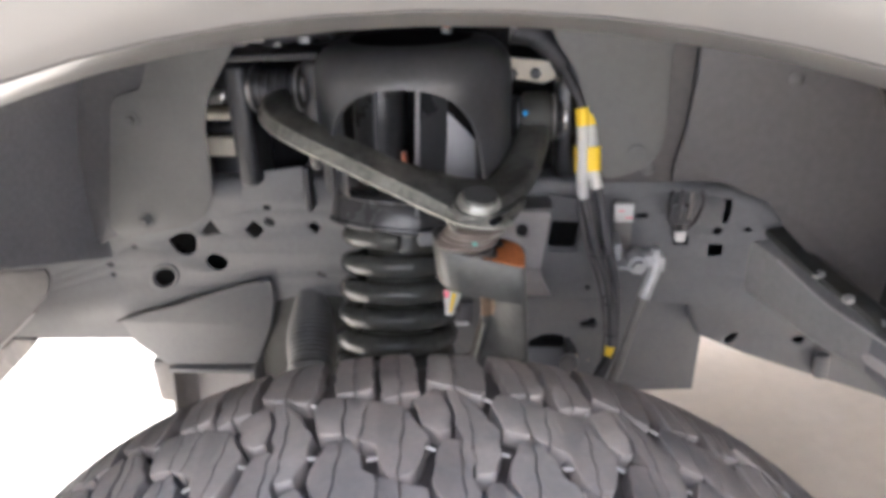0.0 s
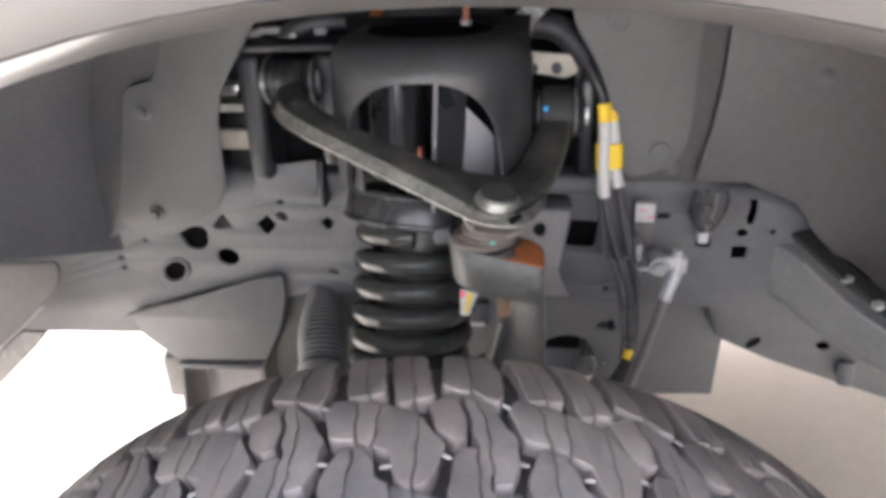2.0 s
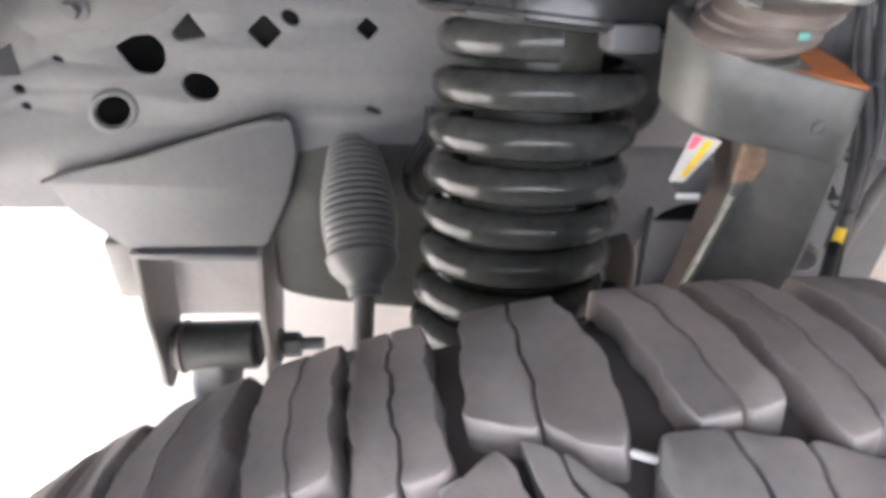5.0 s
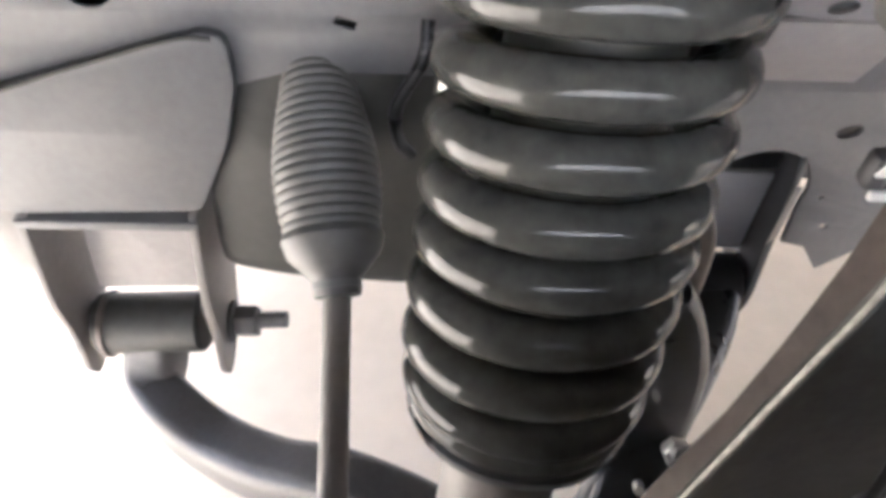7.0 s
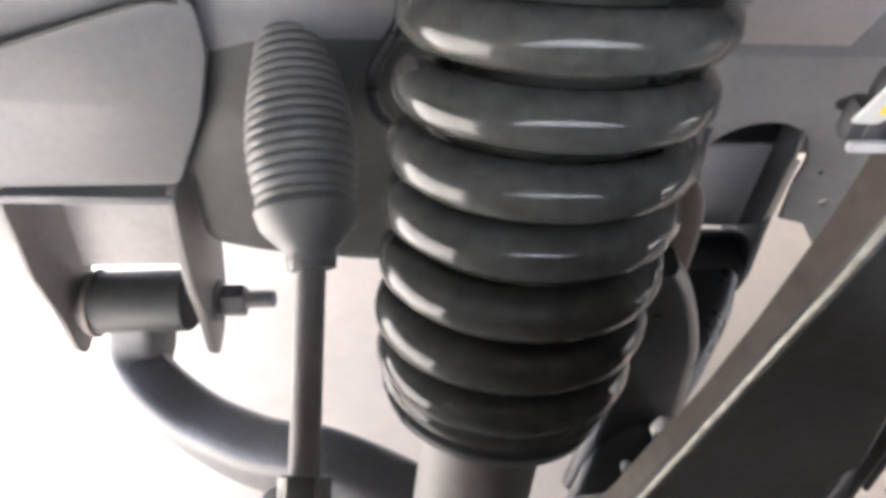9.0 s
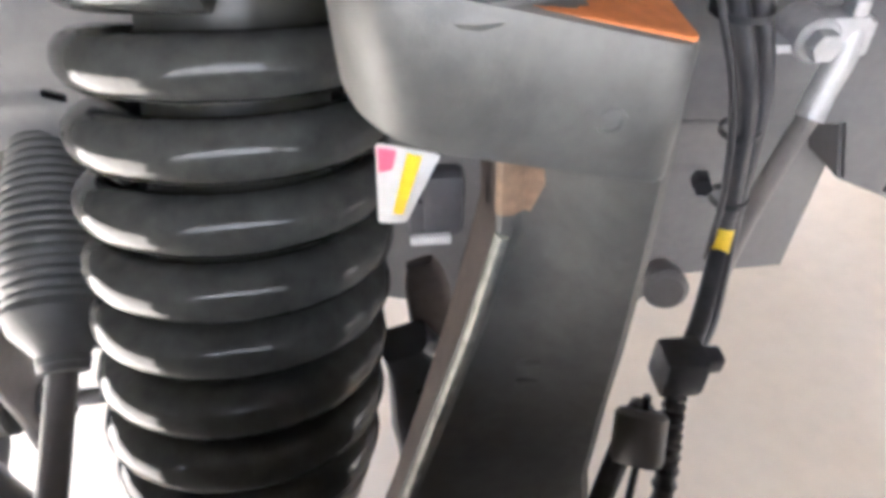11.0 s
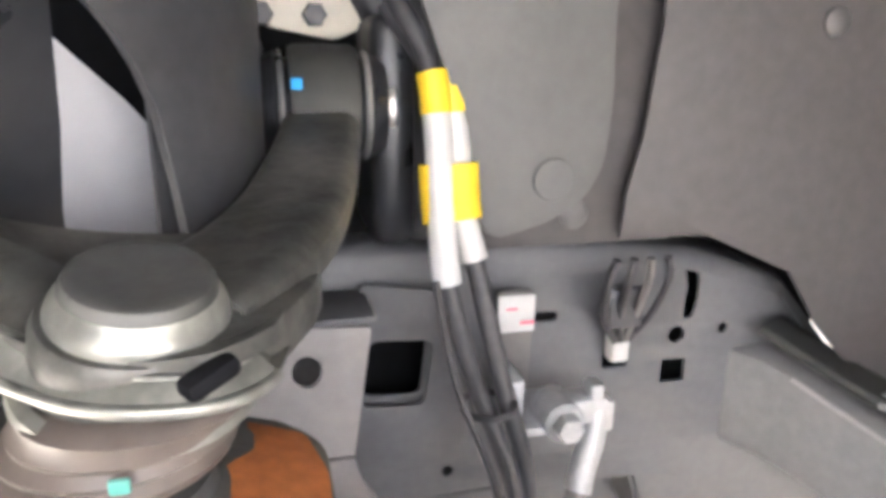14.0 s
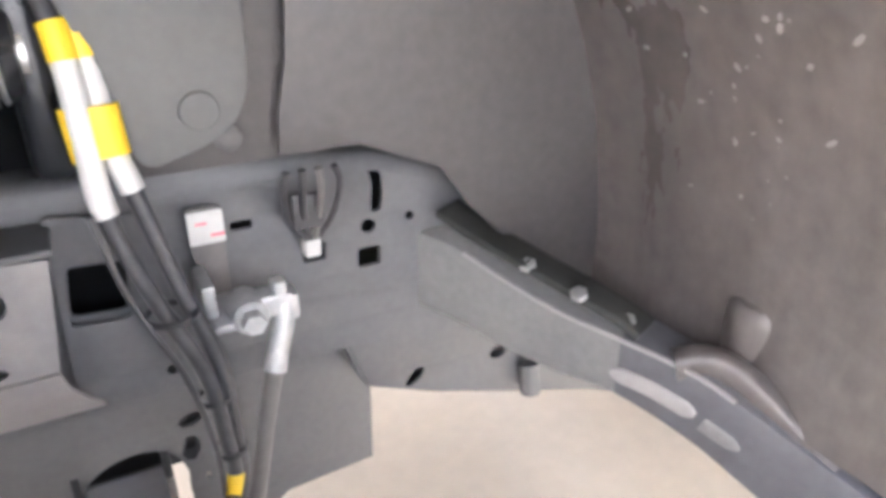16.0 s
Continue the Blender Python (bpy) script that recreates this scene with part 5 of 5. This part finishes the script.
for z, h in ((1.012, 0.02), (0.935, 0.07), (1.095, 0.06)):
    part("black_block", box(-0.305, 1.037, z, 0.05, 0.03, h, 0.003), M_BLACK, bay)
part("bright_clip", box(-0.243, 1.02, 1.132, 0.03, 0.01, 0.008, 0.002), M_WHITE, bay)
pipe = thing("silver_engine_pipe", (0.09, 1.02, 1.13), "ribbed silver pipe end in the engine bay", "pipe")
part("pipe", sweep(glide([(0.06, 1.01, 1.12), (0.085, 1.02, 1.14), (0.11, 1.03, 1.165)], 10), ring(0.013, 16), scales=lambda u: 1 + 0.1 * math.sin(u * 50)), M_SILVER, pipe)
brk = thing("pale_bracket", (0.12, 1.015, 1.09), "pale cream bracket with black bolts above the pivot", "bracket")
part("plate", plate(smooth_loop([(0.085, 1.105), (0.15, 1.098), (0.158, 1.078), (0.14, 1.07), (0.10, 1.077)], 0.004), 0.006, m=Matrix.Translation((0, 1.012, 0))), M_CREAM, brk)
for x in (0.098, 0.128):
    part("bolt", hexnut((x, 1.013, 1.084), (x, 1.0, 1.084), 0.007), M_BLACK, brk, "black bolt")
hose = thing("black_engine_hose", (0.15, 1.02, 1.1), "thick black rubber hose arching down behind the panel edge", "hose")
part("hose", tube([(0.095, 1.035, 1.135), (0.13, 1.03, 1.128), (0.165, 1.02, 1.095), (0.182, 1.015, 1.05), (0.19, 1.01, 0.99), (0.192, 1.01, 0.95)], 0.017, 16), M_RUBBER, hose)
part("clamp", rod((0.086, 1.035, 1.137), (0.098, 1.034, 1.135), 0.0185, 24), M_STEEL, hose, "bright steel hose clamp")
harness = thing("engine_harness", (-0.1, 1.03, 1.14), "black wiring harness with red and bright connectors", "wiring harness")
part("loom", tube([(-0.26, 1.02, 1.10), (-0.2, 1.03, 1.135), (-0.12, 1.04, 1.14), (-0.03, 1.04, 1.145), (0.06, 1.045, 1.14)], 0.012, 12), M_RUBBER, harness)
for x, z, mt, nm in ((-0.262, 1.128, M_WHITE, "white connector"), (-0.175, 1.13, M_STEEL, "bright clip"), (-0.10, 1.15, M_RUST, "rusty red connector"), (-0.215, 1.125, M_STEEL, "bright clip")):
    part("connector", box(x, 1.022, z, 0.016, 0.012, 0.009, 0.002), mt, harness, nm)
stud = thing("orange_stud", (0.02, 1.0, 1.17), "short orange and white stud above the tower", "stud")
part("shaft", rod((0.018, 0.96, 1.137), (0.018, 0.96, 1.185), 0.004), M_COPPER, stud)
part("nut", hexnut((0.018, 0.96, 1.140), (0.018, 0.96, 1.150), 0.007), M_WHITE, stud)

# ---- wheel ----
TC = Vector((0.020, 0.4484, 0.434))
TYRE_R = 0.503
STEER = 4.0   # degrees, the wheel turned a little
wheel = thing("wheel_assembly", TC, "dusty dark grey all-terrain tyre with chunky interlocking tread", "wheel")
HALF = 0.160


def crown(v):
    """Radius of the tread across its width."""
    u = abs(v) / HALF
    return TYRE_R - 0.006 * u * u - 0.014 * max(0, u - 0.6) ** 2 / 0.16


lay = Matrix.Translation(TC) @ pose(0, 0, 0, 0, 0, STEER) @ pose(0, 0, 0, 90)
D = 0.013
side = [(0.46, 0.166), (0.43, 0.171), (0.385, 0.173), (0.31, 0.166), (0.27, 0.142), (0.235, 0.125), (0.222, 0.118)]
prof = [(r, -y) for r, y in reversed(side)] + [(crown(v) - D, v) for v in [HALF * (k / 8 - 1) for k in range(17)]] + side
# carcass in the darkened rubber, so the grooves read as shaded
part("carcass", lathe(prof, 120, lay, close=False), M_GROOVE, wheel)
part("rim", lathe([(0.222, -0.118), (0.232, -0.122), (0.228, -0.11), (0.205, -0.09), (0.2, 0.08), (0.228, 0.11), (0.232, 0.122), (0.222, 0.118)], 60, lay, close=False), M_RIM, wheel)
part("disc", lathe([(0.0, -0.05), (0.05, -0.05), (0.07, -0.035), (0.19, -0.06), (0.2, -0.05), (0.19, -0.045), (0.07, -0.02), (0.0, -0.03)], 60, lay), M_RIM, wheel)

NP = 23
P = 2 * math.pi * TYRE_R / NP


def wander(poly, step=0.005):
    """The outline in short steps, carried a little by one smooth field, so that sipes run wavy and stay parallel."""
    out = []
    for (u0, v0), (u1, v1) in zip(poly, poly[1:] + poly[:1]):
        n = max(1, int(math.hypot(u1 - u0, v1 - v0) / step))
        for k in range(n):
            u, v = u0 + (u1 - u0) * k / n, v0 + (v1 - v0) * k / n
            out.append((u + 0.0008 * math.sin(v * 230 + 1.7 * math.sin(u * 60)) + 0.0004 * math.sin(v * 610), v + 0.0006 * math.sin(u * 260 + v * 40)))
    return out


def block(polys, lift=0.0):
    """A tread block: convex pieces in (u, v), parted by sipes, wrapped on the tyre about its axis."""
    bm = bmesh.new()
    every = [p for poly in polys for p in poly]
    mid = ((min(p[0] for p in every) + max(p[0] for p in every)) / 2, (min(p[1] for p in every) + max(p[1] for p in every)) / 2)
    for poly in polys:
        poly = [(mid[0] + (u - mid[0]) * 1.02, mid[1] + (v - mid[1]) * 1.015) for u, v in poly]
        poly = wander(smooth_loop(poly, 0.003, 3))
        c = (sum(p[0] for p in poly) / len(poly), sum(p[1] for p in poly) / len(poly))
        loops = []
        for h, grow in ((-D - 0.002, 1.07), (-0.004, 1.03), (-0.0014, 1.015), (-0.0003, 0.998), (0.0, 0.975)):
            row = []
            for u, v in poly:
                uu, vv = c[0] + (u - c[0]) * grow, c[1] + (v - c[1]) * grow
                r = crown(vv) + h + lift
                a = uu / TYRE_R
                row.append(bm.verts.new((r * math.sin(a), vv, r * math.cos(a))))
            loops.append(row)
        n = len(poly)
        for a, b in zip(loops, loops[1:]):
            for k in range(n):
                bm.faces.new((a[k], a[(k + 1) % n], b[(k + 1) % n], b[k]))
        bm.faces.new(loops[-1])
    return bm


S = 0.0014   # sipe


kinds = []
# a long slanting block whose last two pieces turn down into a leg
bar = [[(-0.074, 0.064), (-0.070, 0.081), (-0.0515, 0.079), (-0.0485, 0.033), (-0.0655, 0.038)],
       [(-0.0515 + S, 0.079), (-0.034, 0.0735), (-0.0345, 0.0265), (-0.0485 + S, 0.0325)],
       [(-0.034 + S, 0.073), (-0.0045, 0.060), (-0.0055, -0.0115), (-0.011, -0.0115), (-0.019, 0.006), (-0.0225, 0.0195), (-0.0345 + S, 0.026)],
       [(-0.0045 + S, 0.059), (0.0145, 0.027), (0.0115, 0.010), (0.005, -0.0095), (-0.0055 + S, -0.0115)]]
# the short block beside it, and a slim one that reaches the middle
wedge = [[(0.002, 0.071), (0.019, 0.084), (0.0235, 0.079), (0.0295, 0.0625), (0.0315, 0.036), (0.0225, 0.031), (0.010, 0.0435)]]
slim = [[(0.0265, 0.0865), (0.037, 0.080), (0.0450, 0.050), (0.0470, 0.0027), (0.0450, -0.0089), (0.0425, 0.0), (0.0395, 0.028), (0.0355, 0.042), (0.0335, 0.062)],
        [(0.037 + S, 0.079), (0.050, 0.066), (0.0662, 0.037), (0.0657, 0.0155), (0.0608, -0.0073), (0.0484, -0.0091), (0.0470 + S, 0.0027), (0.0450 + S, 0.050)]]
lugs = ([[(-0.072, 0.167), (-0.057, 0.167), (-0.046, 0.0855), (-0.060, 0.083)], [(-0.057 + S, 0.167), (-0.0416, 0.167), (-0.031, 0.088), (-0.046 + S, 0.0855)]],
        [[(-0.033, 0.165), (-0.019, 0.165), (-0.0085, 0.077), (-0.0215, 0.0735)], [(-0.019 + S, 0.165), (-0.005, 0.165), (0.006, 0.081), (-0.0085 + S, 0.0775)]],
        [[(0.0125, 0.168), (0.030, 0.168), (0.0345, 0.089), (0.013, 0.097)], [(0.030 + S, 0.168), (0.049, 0.168), (0.0595, 0.111), (0.0573, 0.0785), (0.0430, 0.0815), (0.0345 + S, 0.0885)]])
TURN_U, TURN_V = 0.086, 0.0155   # the other half of the tread is this half turned round
for pieces in (bar, wedge, slim, *lugs):
    kinds.append(("tread_block", block(pieces)))
    kinds.append(("tread_block", block([[(TURN_U - u, TURN_V - v) for u, v in p] for p in pieces])))
meshes = [mesh_of(n, b, M_TYRE, angle=32) for n, b in kinds]
for k in range(NP):
    for me in meshes:
        ob = new("tread_block", me)
        ob.parent = wheel
        ob.matrix_basis = pose(0, 0, 0, 0, 0, STEER) @ pose(0, 0, 0, 0, 360 * k / NP, 0)
# moulding nibs that bridge the grooves, sun and dust on them painted pale
for u, v, turn in ((-0.0235, 0.0085, 10), (0.0440, 0.0146, 0), (0.0165, 0.0180, -25), (0.0690, 0.0145, -8), (-0.0765, 0.076, -30), (0.006, 0.0765, 20)):
    nib = box(0, 0, 0, 0.0085, 0.0030, 0.0022, 0.0009, m=Matrix.Rotation(u / TYRE_R, 4, "Y") @ Matrix.Translation((0, v, crown(v) - 0.0032)) @ pose(0, 0, 0, 0, 0, turn), seg=1)
    me = mesh_of("moulding_nib", nib, M_NIB)
    for k in range(NP):
        ob = new("moulding_nib", me)
        ob.parent = wheel
        ob.matrix_basis = pose(0, 0, 0, 0, 0, STEER) @ pose(0, 0, 0, 0, 360 * k / NP, 0)
for s in (-1, 1):
    for h in (0.036, 0.026):
        m = Matrix.Translation((0, s * 0.166, 0.459)) @ Matrix.Rotation(s * 0.35, 4, "X")
        me = mesh_of("side_lug", box(0, 0, 0, 0.030, 0.012, h, 0.003, m=m, seg=1), M_TYRE)
        for k in range(NP):
            ob = new("side_lug", me)
            ob.parent = wheel
            ob.matrix_basis = pose(0, 0, 0, 0, 0, STEER) @ pose(0, 0, 0, 0, 360 * (k + (0.25 if h < 0.03 else 0.75)) / NP, 0)
